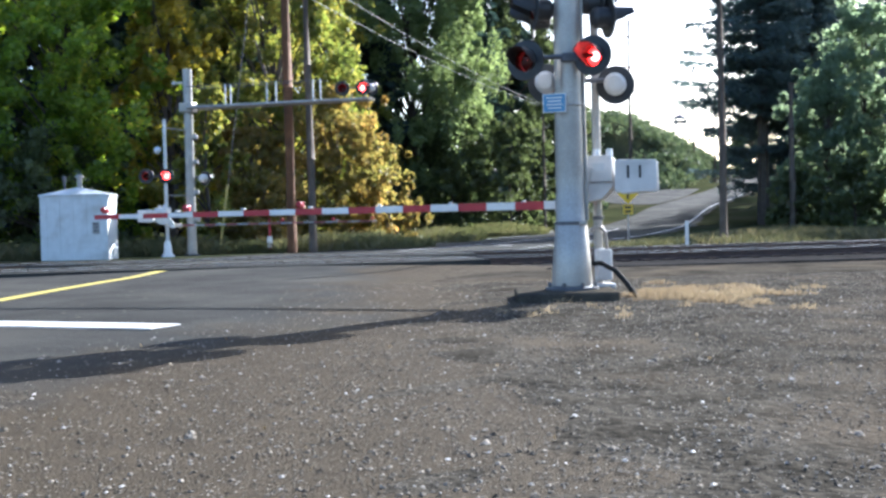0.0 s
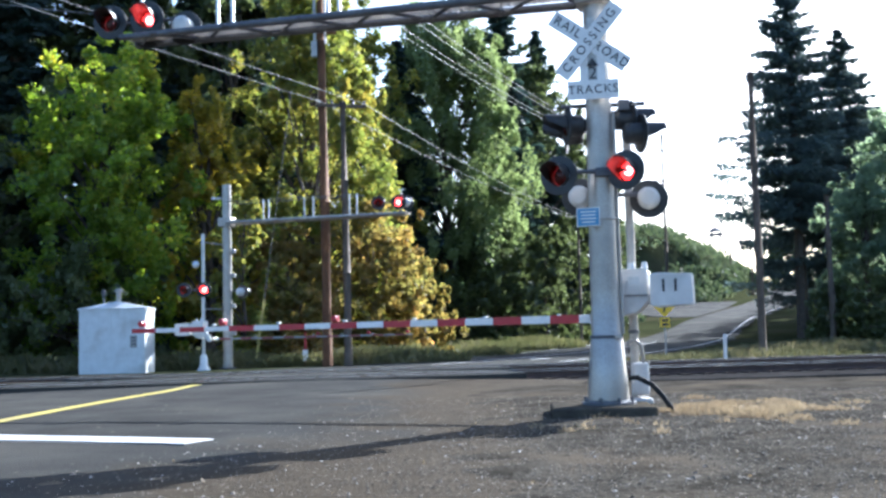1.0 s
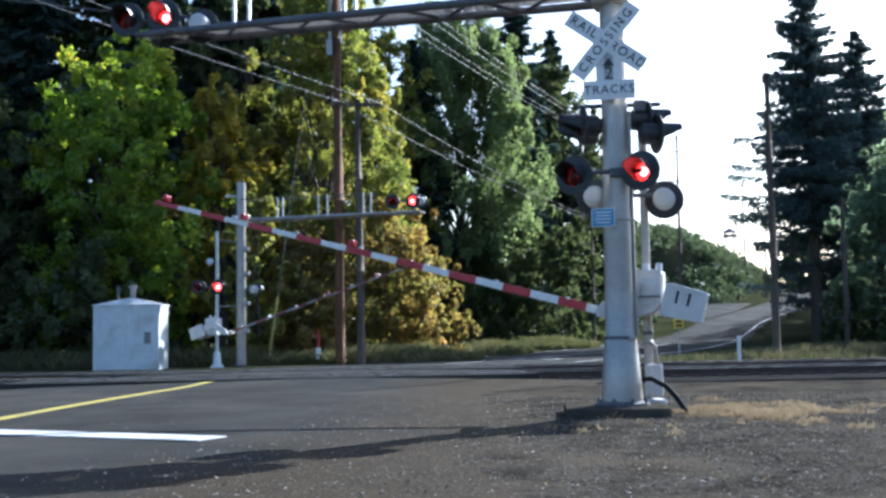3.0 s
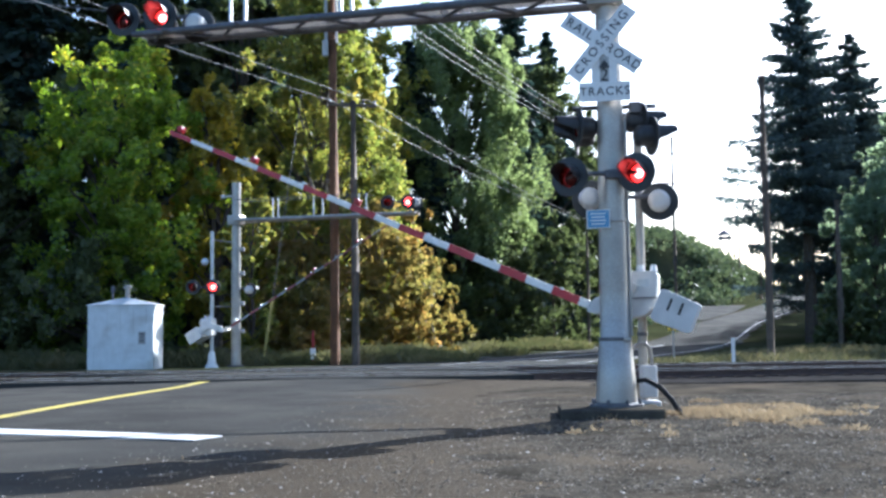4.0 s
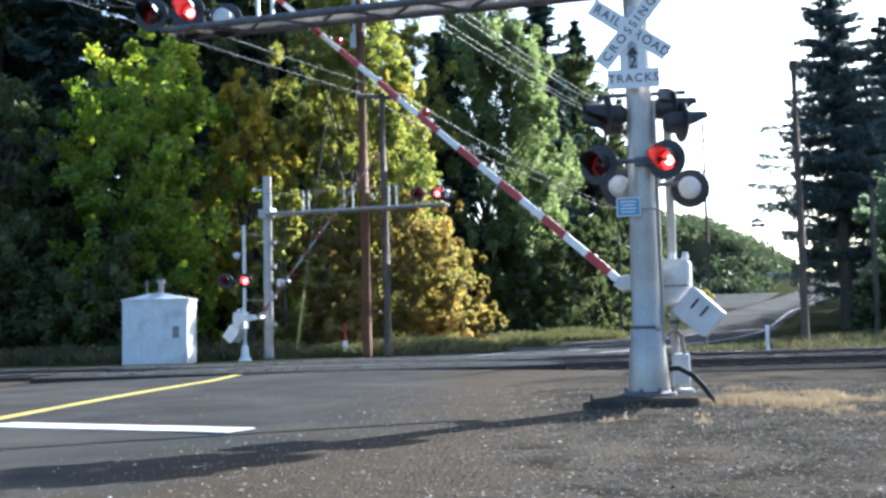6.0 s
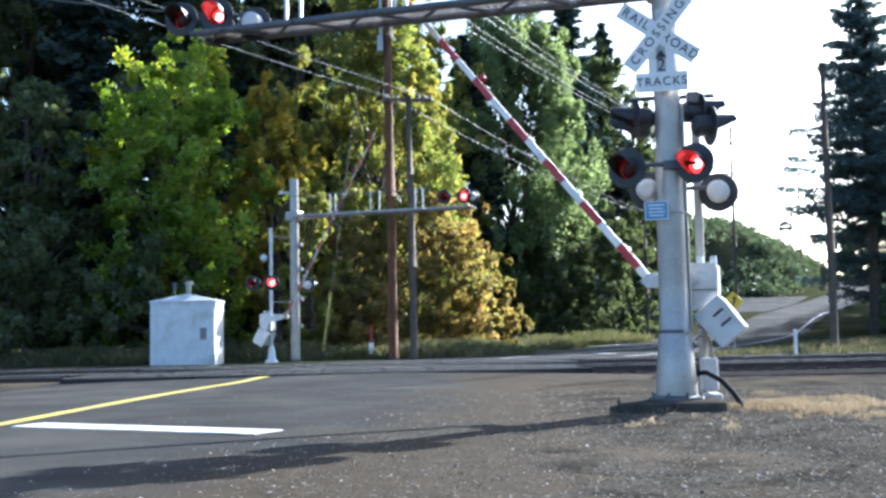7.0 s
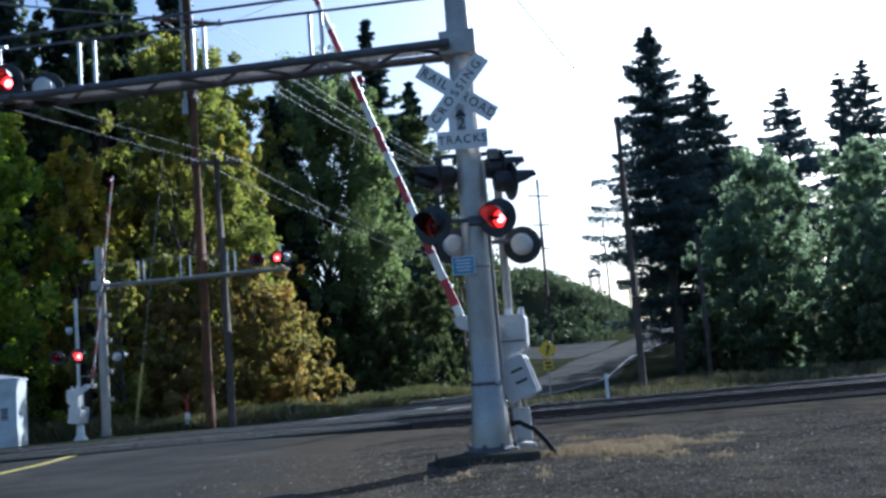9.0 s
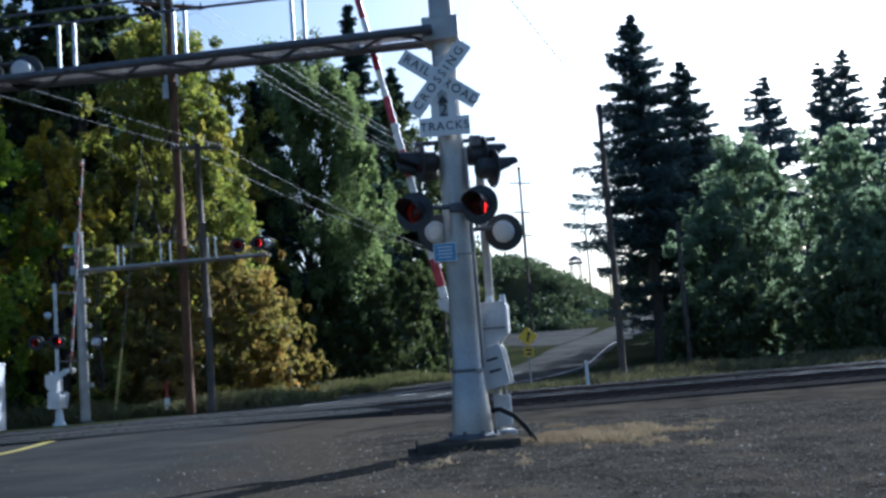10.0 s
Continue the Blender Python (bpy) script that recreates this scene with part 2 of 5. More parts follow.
# ---- mesh helpers ----
class Shape:
    """Collects simple solids into one mesh."""

    def __init__(self):
        self.v, self.f = [], []

    def box(self, c, s, m=None):
        k = len(self.v)
        for x in (-1, 1):
            for y in (-1, 1):
                for z in (-1, 1):
                    q = Vector((x * s[0] / 2, y * s[1] / 2, z * s[2] / 2))
                    q = (m @ q if m else q) + Vector(c)
                    self.v.append(q)
        self.f += [tuple(k + i for i in q) for q in ((0, 1, 3, 2), (4, 6, 7, 5), (0, 4, 5, 1), (2, 3, 7, 6), (0, 2, 6, 4), (1, 5, 7, 3))]
        return self

    def tube(self, p0, p1, r0, r1=None, n=12, caps=True):
        p0, p1 = Vector(p0), Vector(p1)
        r1 = r0 if r1 is None else r1
        q = (p1 - p0).to_track_quat("Z", "Y")
        k = len(self.v)
        for p, r in ((p0, r0), (p1, r1)):
            for i in range(n):
                a = 2 * math.pi * i / n
                self.v.append(p + q @ Vector((r * math.cos(a), r * math.sin(a), 0)))
        self.f += [(k + i, k + (i + 1) % n, k + n + (i + 1) % n, k + n + i) for i in range(n)]
        if caps:
            self.f += [tuple(k + n - 1 - i for i in range(n)), tuple(k + n + i for i in range(n))]
        return self

    def path(self, pts, r, n=8):
        pts = [Vector(p) for p in pts]
        rs = r if isinstance(r, (list, tuple)) else [r] * len(pts)
        k = len(self.v)
        for j, p in enumerate(pts):
            d = pts[min(j + 1, len(pts) - 1)] - pts[max(j - 1, 0)]
            q = d.to_track_quat("Z", "Y")
            for i in range(n):
                a = 2 * math.pi * i / n
                self.v.append(p + q @ Vector((rs[j] * math.cos(a), rs[j] * math.sin(a), 0)))
        for j in range(len(pts) - 1):
            b = k + j * n
            self.f += [(b + i, b + (i + 1) % n, b + n + (i + 1) % n, b + n + i) for i in range(n)]
        e = k + (len(pts) - 1) * n
        self.f += [tuple(k + n - 1 - i for i in range(n)), tuple(e + i for i in range(n))]
        return self

    def lathe(self, prof, n=24, m=None, caps=True):
        """prof: (radius, height) pairs up the local z axis."""
        k = len(self.v)
        for r, z in prof:
            for i in range(n):
                a = 2 * math.pi * i / n
                q = Vector((r * math.cos(a), r * math.sin(a), z))
                self.v.append(m @ q if m else q)
        for j in range(len(prof) - 1):
            b = k + j * n
            self.f += [(b + i, b + (i + 1) % n, b + n + (i + 1) % n, b + n + i) for i in range(n)]
        e = k + (len(prof) - 1) * n
        if caps:
            self.f += [tuple(k + n - 1 - i for i in range(n)), tuple(e + i for i in range(n))]
        return self

    def prism(self, pts, thick, m=None):
        """A flat outline in local x, z, thick along y."""
        k, n = len(self.v), len(pts)
        for y in (-thick / 2, thick / 2):
            for x, z in pts:
                q = Vector((x, y, z))
                self.v.append(m @ q if m else q)
        self.f += [tuple(k + i for i in range(n)), tuple(k + 2 * n - 1 - i for i in range(n))]
        self.f += [(k + (i + 1) % n, k + i, k + n + i, k + n + (i + 1) % n) for i in range(n)]
        return self


def part(name, sh, material, parent=None, label="", smooth=False, bevel=0.0, m=None):
    """One mesh object from a Shape, under a thing or a part."""
    me = bpy.data.meshes.new(name)
    me.from_pydata([tuple(v) for v in sh.v], [], sh.f)
    me.materials.append(material)
    if smooth:
        me.polygons.foreach_set("use_smooth", [True] * len(me.polygons))
    me.update()
    ob = new(name, me)
    if smooth:
        me.set_sharp_from_angle(angle=radians(40))
    if bevel:
        b = ob.modifiers.new("edge", "BEVEL")
        b.width, b.segments, b.limit_method = bevel, 2, "ANGLE"
    if parent:
        ob.parent = parent
    if m:
        ob.matrix_local = m
    if label:
        tagged(ob, label)
    return ob


def thing(name, m, label, category, group="", kind=""):
    ob = new(name)
    ob.empty_display_size = 0.2
    ob.matrix_world = m
    return tagged(ob, label, category, group, kind)


def mesh_np(name, V, F, material, parent=None):
    me = bpy.data.meshes.new(name)
    V, F = np.asarray(V, dtype=np.float32), np.asarray(F, dtype=np.int32)
    me.vertices.add(len(V))
    me.vertices.foreach_set("co", V.ravel())
    k = F.shape[1]
    me.loops.add(F.size)
    me.loops.foreach_set("vertex_index", F.ravel())
    me.polygons.add(len(F))
    me.polygons.foreach_set("loop_start", np.arange(0, F.size, k, dtype=np.int32))
    me.update(calc_edges=True)
    me.materials.append(material)
    ob = new(name, me)
    if parent:
        ob.parent = parent
    return ob


def lettering(body, size, material, parent, m, name="lettering"):
    cu = bpy.data.curves.new(name, "FONT")
    cu.body, cu.size, cu.align_x, cu.align_y, cu.extrude = body, size, "CENTER", "CENTER", 0.002
    cu.offset, cu.space_character = size * 0.004, 1.18
    cu.materials.append(material)
    ob = new(name, cu)
    ob.parent = parent
    ob.matrix_local = m
    return ob


# ---- ground ----
CENTRE = [(-6.2, -40, 0), (-6.2, 10, 0), (-6.0, 21, 0.03), (-5.0, 28, 0.06), (-2.6, 34, 0.06), (1.2, 41, 0.06), (5.2, 50, 0.08), (9.4, 60, 0.12), (15.4, 77, 0.35), (18.6, 86, 0.95), (22.0, 95, 1.75), (33, 120, 3.4), (48, 155, 5.9), (61, 200, 8.4), (74, 260, 11.3)]
CY = np.array([c[1] for c in CENTRE], float)
CX = np.array([c[0] for c in CENTRE], float)
CZ = np.array([c[2] for c in CENTRE], float)


def smooth_interp(y, ys, vs):
    k = np.linspace(-4, 4, 9)
    return sum(np.interp(y + d, ys, vs) for d in k) / 9


def crossing_rise(y):
    """The road climbs gently to the rails and down again."""
    a, b = np.clip((y - 22.5) / 3.2, 0, 1), np.clip((38.5 - y) / 5.0, 0, 1)
    return 0.07 * a * a * (3 - 2 * a) * b * b * (3 - 2 * b)


def height(x, y):
    """The lie of the land: flat at the crossing, then rising with a scrub-covered knoll beside the road."""
    x, y = np.asarray(x, float), np.asarray(y, float)
    z = smooth_interp(y, CY, CZ) - 0.03
    rx = smooth_interp(y, CY, CX)
    off = np.clip((rx - 4.8 - x) / 12.0, 0, 1)
    front = np.clip((y - 127) / 17.0, 0, 1)
    knoll = 8.6 * front * front * (3 - 2 * front) * np.exp(-(np.maximum(y - 162, 0) / 45.0) ** 2) * np.exp(-((x - 24) / 38.0) ** 2)
    z = z + knoll * off ** 0.6
    past = np.clip((x + 0.5) / 3.0, 0, 1)
    z = z + crossing_rise(y) * (1 - past) - 1.5 * crossing_rise(y) * past
    side = np.clip((x - rx - 6) / 25.0, 0, 1)
    z = z + side * 1.2 * np.clip((y - 60) / 60.0, 0, 1)
    return z


def surface(x, y):
    """The top of the dirt, or of the broken road edge where that lies over it."""
    o = x - smooth_interp(y, CY, CX)
    shoulder = smooth_interp(y, CY, CZ) + crossing_rise(y) + 0.026 - 0.02 * (o / 4) ** 2
    return np.where((o > 0.6) & (o < 8.4) & (y < 25.5), np.maximum(shoulder, height(x, y)), height(x, y))


def build_ground():
    xs = np.unique(np.concatenate([np.linspace(-2500, -120, 14), np.linspace(-120, -30, 24), np.linspace(-30, 30, 121), np.linspace(30, 120, 61), np.linspace(120, 2500, 14)]))
    ys = np.unique(np.concatenate([np.linspace(-2500, -30, 12), np.linspace(-30, 40, 141), np.linspace(40, 260, 111), np.linspace(260, 3500, 16)]))
    X, Y = np.meshgrid(xs, ys)
    Z = height(X, Y)
    rng = np.random.default_rng(3)
    near = (np.abs(X) < 30) & (Y > -30) & (Y < 24)
    Z = Z + near * rng.normal(0, 0.008, X.shape)
    V = np.stack([X, Y, Z], -1).reshape(-1, 3)
    ny, nx = X.shape
    i = np.arange((ny - 1) * (nx - 1))
    a = (i // (nx - 1)) * nx + i % (nx - 1)
    F = np.stack([a, a + 1, a + nx + 1, a + nx], -1)
    g = mesh_np("ground", V, F, dirt)
    g.data.materials.append(verge_soil)
    cy = V[F].mean(1)
    g.data.polygons.foreach_set("material_index", ((cy[:, 1] > 35.5) | (np.abs(cy[:, 0] + 2) > 60)).astype(np.int32))
    tagged(g, "brown gravelly dirt ground beside the road", "ground", kind="structure")


def strip(name, left, right, y0, y1, lift, material, label, step=0.5, ragged=0.0, seed=0, kind="structure"):
    """A band of surface that follows the road's line, between two offsets from its centre."""
    rng = np.random.default_rng(seed)
    ys = np.arange(y0, y1 + 1e-6, step)
    cx = smooth_interp(ys, CY, CX)
    cz = smooth_interp(ys, CY, CZ) + crossing_rise(ys)
    dx = np.gradient(cx, ys)
    nrm = np.stack([np.ones_like(dx), -dx], -1) / np.sqrt(1 + dx ** 2)[:, None]
    cols = 9
    V = []
    for j in range(cols):
        o = left + (right - left) * j / (cols - 1)
        jit = np.zeros(len(ys))
        if ragged and j in (0, cols - 1):
            w = rng.normal(0, 1, len(ys) + 12)
            jit = ragged * np.convolve(w, np.ones(5) / 5, "same")[6:-6] * 1.6
        p = np.stack([cx + nrm[:, 0] * (o + jit), ys + nrm[:, 1] * (o + jit), cz + lift + 0.02 - 0.02 * (abs(o) / 4) ** 2 - (0.012 if j in (0, cols - 1) and ragged else 0)], -1)
        V.append(p)
    V = np.stack(V, 1)
    n = len(ys)
    V = V.reshape(-1, 3)
    i = np.arange((n - 1) * (cols - 1))
    a = (i // (cols - 1)) * cols + i % (cols - 1)
    F = np.stack([a, a + 1, a + cols + 1, a + cols], -1)
    ob = mesh_np(name, V, F, material)
    return tagged(ob, label, name.replace("_", " ").split(" ")[0] if kind == "structure" else "line", kind=kind)


build_ground()
strip("road", -4.2, 4.3, -30, 262, 0.0, asphalt, "worn grey asphalt two-lane road curving uphill", ragged=0.22, seed=5)
def worn_shoulder():
    """Asphalt that breaks up into dirt away from the road, along a wandering edge."""
    m = mat("broken_asphalt_edge", (0.064, 0.062, 0.056), (0.040, 0.039, 0.036), rough=0.85, scale=0.9, fine=130, bump=0.5, c=(0.078, 0.074, 0.064), spec=0.012)
    t = m.node_tree
    p = t.nodes["Principled BSDF"]
    old = p.inputs["Base Color"].links[0].from_socket
    tc = t.nodes.new("ShaderNodeTexCoord")
    sx = t.nodes.new("ShaderNodeSeparateXYZ")
    n = t.nodes.new("ShaderNodeTexNoise")
    n.inputs["Scale"].default_value, n.inputs["Detail"].default_value, n.inputs["Roughness"].default_value = 0.7, 8, 0.65
    a = t.nodes.new("ShaderNodeMath")
    a.operation, a.inputs[1].default_value = "MULTIPLY_ADD", 5.0
    r = t.nodes.new("ShaderNodeMapRange")
    r.inputs[1].default_value, r.inputs[2].default_value = 0.2, 1.7
    sl = t.nodes.new("ShaderNodeMath")
    sl.operation, sl.inputs[1].default_value = "MULTIPLY_ADD", -0.35
    ad = t.nodes.new("ShaderNodeMath")
    ad.inputs[1].default_value = 3.85
    mx = t.nodes.new("ShaderNodeMix")
    mx.data_type = "RGBA"
    n2 = t.nodes.new("ShaderNodeTexNoise")
    n2.inputs["Scale"].default_value, n2.inputs["Detail"].default_value, n2.inputs["Roughness"].default_value = 2.2, 12, 0.78
    m2 = t.nodes.new("ShaderNodeMix")
    m2.data_type = "RGBA"
    m2.inputs[6].default_value, m2.inputs[7].default_value = (0.028, 0.024, 0.018, 1), (0.106, 0.084, 0.058, 1)
    t.links.new(tc.outputs["Object"], n.inputs["Vector"])
    t.links.new(tc.outputs["Object"], n2.inputs["Vector"])
    t.links.new(tc.outputs["Object"], sx.inputs[0])
    t.links.new(n.outputs[0], a.inputs[0])
    lim = t.nodes.new("ShaderNodeMath")
    lim.operation, lim.inputs[1].default_value = "MINIMUM", 12.5
    t.links.new(sx.outputs[1], lim.inputs[0])
    t.links.new(lim.outputs[0], sl.inputs[0])
    t.links.new(sx.outputs[0], sl.inputs[2])
    t.links.new(sl.outputs[0], ad.inputs[0])
    t.links.new(ad.outputs[0], a.inputs[2])
    t.links.new(a.outputs[0], r.inputs[0])
    t.links.new(r.outputs[0], mx.inputs[0])
    t.links.new(n2.outputs[0], m2.inputs[0])
    t.links.new(old, mx.inputs[6])
    t.links.new(m2.outputs[2], mx.inputs[7])
    t.links.new(mx.outputs[2], p.inputs["Base Color"])
    bp = p.inputs["Normal"].links[0].from_node
    bp.inputs["Strength"].default_value = 0.6
    return m


strip("road_shoulder", 0.6, 8.5, -30, 25.5, 0.006, worn_shoulder(), "broken asphalt road edge fading into brown dirt", ragged=0.3, seed=6)
strip("centre_line", -0.12, 0.12, -5, 25.4, 0.008, road_yellow, "worn yellow painted centre line on asphalt")
strip("edge_line_left", -3.75, -3.63, 40, 260, 0.008, road_white, "worn white painted edge line")
strip("edge_line_right", 3.66, 3.77, 40, 260, 0.008, road_white, "worn white painted edge line")
strip("lane_line", -0.08, 0.08, 38, 72, 0.008, road_white, "worn white lane line past the tracks")



def side_road():
    """A lane that leaves the main road to the left, below the knoll."""
    V, nx = [], 41
    rows = (102.0, 106.0, 110.0, 114.0, 117.0, 119.5, 122.0, 124.5)
    for v in rows:
        end = float(smooth_interp(v, CY, CX)) - 2.0
        start = -30 if v >= 117 else end - 2.2 - 0.9 * (v - 102)
        for k in range(nx):
            x = start + (end - start) * k / (nx - 1)
            V.append((x, v, float(height(x, v)) + 0.06 + 0.05 * max(0.0, v - 117)))
    F = [(j * nx + k, j * nx + k + 1, (j + 1) * nx + k + 1, (j + 1) * nx + k) for j in range(len(rows) - 1) for k in range(nx - 1)]
    tagged(mesh_np("side_road", V, F, asphalt), "grey asphalt lane joining the uphill road below the knoll", "road", kind="structure")


side_road()

# the road's cross direction at the gates: the arms lie along it
SKEW = 14.5
AX = Vector((-math.cos(radians(SKEW)), math.sin(radians(SKEW)), 0))


def stop_line():
    s = Shape()
    s.box((0, 0, 0), (3.5, 0.5, 0.012))
    ob = part("stop_line", s, road_white, m=pose(-4.15, 12.2, 0.032, 0, 0, -24))
    tagged(ob, "thick white painted stop line on asphalt", "line", kind="structure")


stop_line()

# ---- railway ----
TRACK = 8.0      # degrees by which the tracks run away to the right


def track_matrix(y):
    return pose(5.0, y, 0, 0, 0, TRACK)


def rail(y, off):
    t = thing("rail", track_matrix(y) @ pose(0, off, 0), "rusted steel rail with a worn bright head", "rail", "rails of the two tracks")
    s = Shape()
    s.prism([(-0.07, 0), (0.07, 0), (0.07, 0.02), (0.012, 0.035), (0.012, 0.13), (0.036, 0.14), (0.036, 0.165), (-0.036, 0.165), (-0.036, 0.14), (-0.012, 0.13), (-0.012, 0.035), (-0.07, 0.02)], 320, pose(0, 0, 0, 0, 0, 90))
    part("web", s, rail_mat, t)
    part("head", Shape().box((0, 0, 0.168), (320, 0.066, 0.008)), rail_top, t, "bright worn rail head")
    return t


def track(y, lift):
    # near shoulder reaches out as a dark strip, painted like the track's shaded side
    b = Shape().prism([(-3.4, -0.3), (-3.3, -0.022), (-1.5, lift), (1.5, lift), (2.6, -0.05), (2.7, -0.3)], 320, track_matrix(y) @ pose(0, 0, 0, 0, 0, 90))
    tagged(part("ballast_bed", b, ballast_mat), "crushed-stone ballast bed under the track, shade put into its dark colour", "ballast", kind="structure")
    ties = Shape()
    for i in range(-50, 130):
        x = i * 0.55
        if -16.5 < x < -3.5:
            continue
        ties.box((x, 0, lift - 0.04), (0.22, 2.5, 0.14))
    t = part("railway_ties", ties, tie_mat, m=track_matrix(y))
    tagged(t, "dark weathered wooden railway ties in ballast", "railway ties", kind="stuff")
    for off in (-0.72, 0.72):
        r = rail(y, off)
        r.matrix_world = r.matrix_world @ pose(0, 0, lift + 0.01)
    # crossing panels between and beside the rails
    gc = thing("grade_crossing", track_matrix(y) @ pose(0, 0, lift), "worn dark panels that carry the road over the track", "crossing")
    for off, w in ((-1.22, 0.78), (0, 1.28), (1.22, 0.78)):
        for k in range(4):
            p = part("crossing_panel", Shape().box((0, 0, 0), (2.95, w, 0.16)), asphalt, gc, bevel=0.012, m=pose(-15.2 + k * 2.97 + 1.4, off, 0.085))


track(27.6, -0.01)
track(32.4, -0.01)


# ---- crossing signals ----
FLASHERS = {"right": [], "left": []}


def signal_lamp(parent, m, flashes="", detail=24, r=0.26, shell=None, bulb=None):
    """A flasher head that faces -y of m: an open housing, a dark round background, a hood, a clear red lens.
    One that flashes holds an added disc, lit on one side, whose turning stands in for switching."""
    n = detail
    back = pose(0, 0, 0, 90)          # local z points to -y
    h = part("signal_lamp", Shape().lathe([(0.02, -0.25), (0.10, -0.24), (0.145, -0.19), (0.15, 0.03), (0.143, 0.03), (0.138, -0.18), (0.09, -0.225), (0.01, -0.23)], n, back), shell or grey_paint, parent, "flasher lamp housing", True, m=m)
    h.data.materials.append(black_paint)
    h.data.polygons.foreach_set("material_index", [1 if 3 * n <= i < 7 * n or i == 7 * n + 1 else 0 for i in range(len(h.data.polygons))])
    part("background", Shape().lathe([(0.150, -0.012), (r, -0.012), (r + 0.006, 0.0), (r, 0.012), (0.15, 0.016)], n, back, False), black_paint, h, "black round background disc", True)
    v = Shape()
    k = 18
    for rr in (0.150, 0.156):
        for j, (z, cut) in enumerate(((0.0, 1.0), (0.05, 0.70), (0.30, 0.46))):
            for i in range(k + 1):
                a = math.pi / 2 + math.pi * cut * (2 * i / k - 1) * 0.86
                v.v.append(Vector((rr * math.cos(a), -0.015 - z, rr * math.sin(a))))
    w = k + 1
    for s in (0, 1):
        for j in range(2):
            for i in range(k):
                b = s * 3 * w + j * w + i
                v.f.append((b, b + 1, b + w + 1, b + w))
    for i in range(k):
        b = 2 * w + i
        v.f.append((b, b + 1, b + 3 * w + 1, b + 3 * w))
    part("hood", v, black_paint, h, "black sheet-metal hood", True)
    part("lens", Shape().lathe([(0.142, 0.012), (0.135, 0.022), (0.10, 0.036), (0.05, 0.044), (0.002, 0.046)], n, back, False), red_lens, h, "round red lens", True)
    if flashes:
        # added disc with one glowing face: turning it stands in for switching the lamp
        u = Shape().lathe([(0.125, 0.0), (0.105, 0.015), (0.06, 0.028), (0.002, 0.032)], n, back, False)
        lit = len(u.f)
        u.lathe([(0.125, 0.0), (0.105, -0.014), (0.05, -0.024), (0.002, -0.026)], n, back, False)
        ob = part("flash_disc", u, bulb or bulb_glow, h, "added turning disc, lit on one side, in place of switching", True)
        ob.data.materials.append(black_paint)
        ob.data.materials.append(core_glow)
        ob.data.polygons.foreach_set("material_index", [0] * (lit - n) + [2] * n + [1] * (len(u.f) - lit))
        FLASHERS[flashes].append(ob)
    return h


def blade(parent, m, body, size):
    b = part("crossbuck_blade", Shape().box((0, 0, 0), (1.20, 0.012, 0.225)), white_sheet, parent, "white crossbuck blade with black letters", bevel=0.004, m=m)
    for word, x, gap in body:
        lettering(word, size, black_paint, b, pose(x, -0.009, 0, 90)).data.space_character = gap
    return b


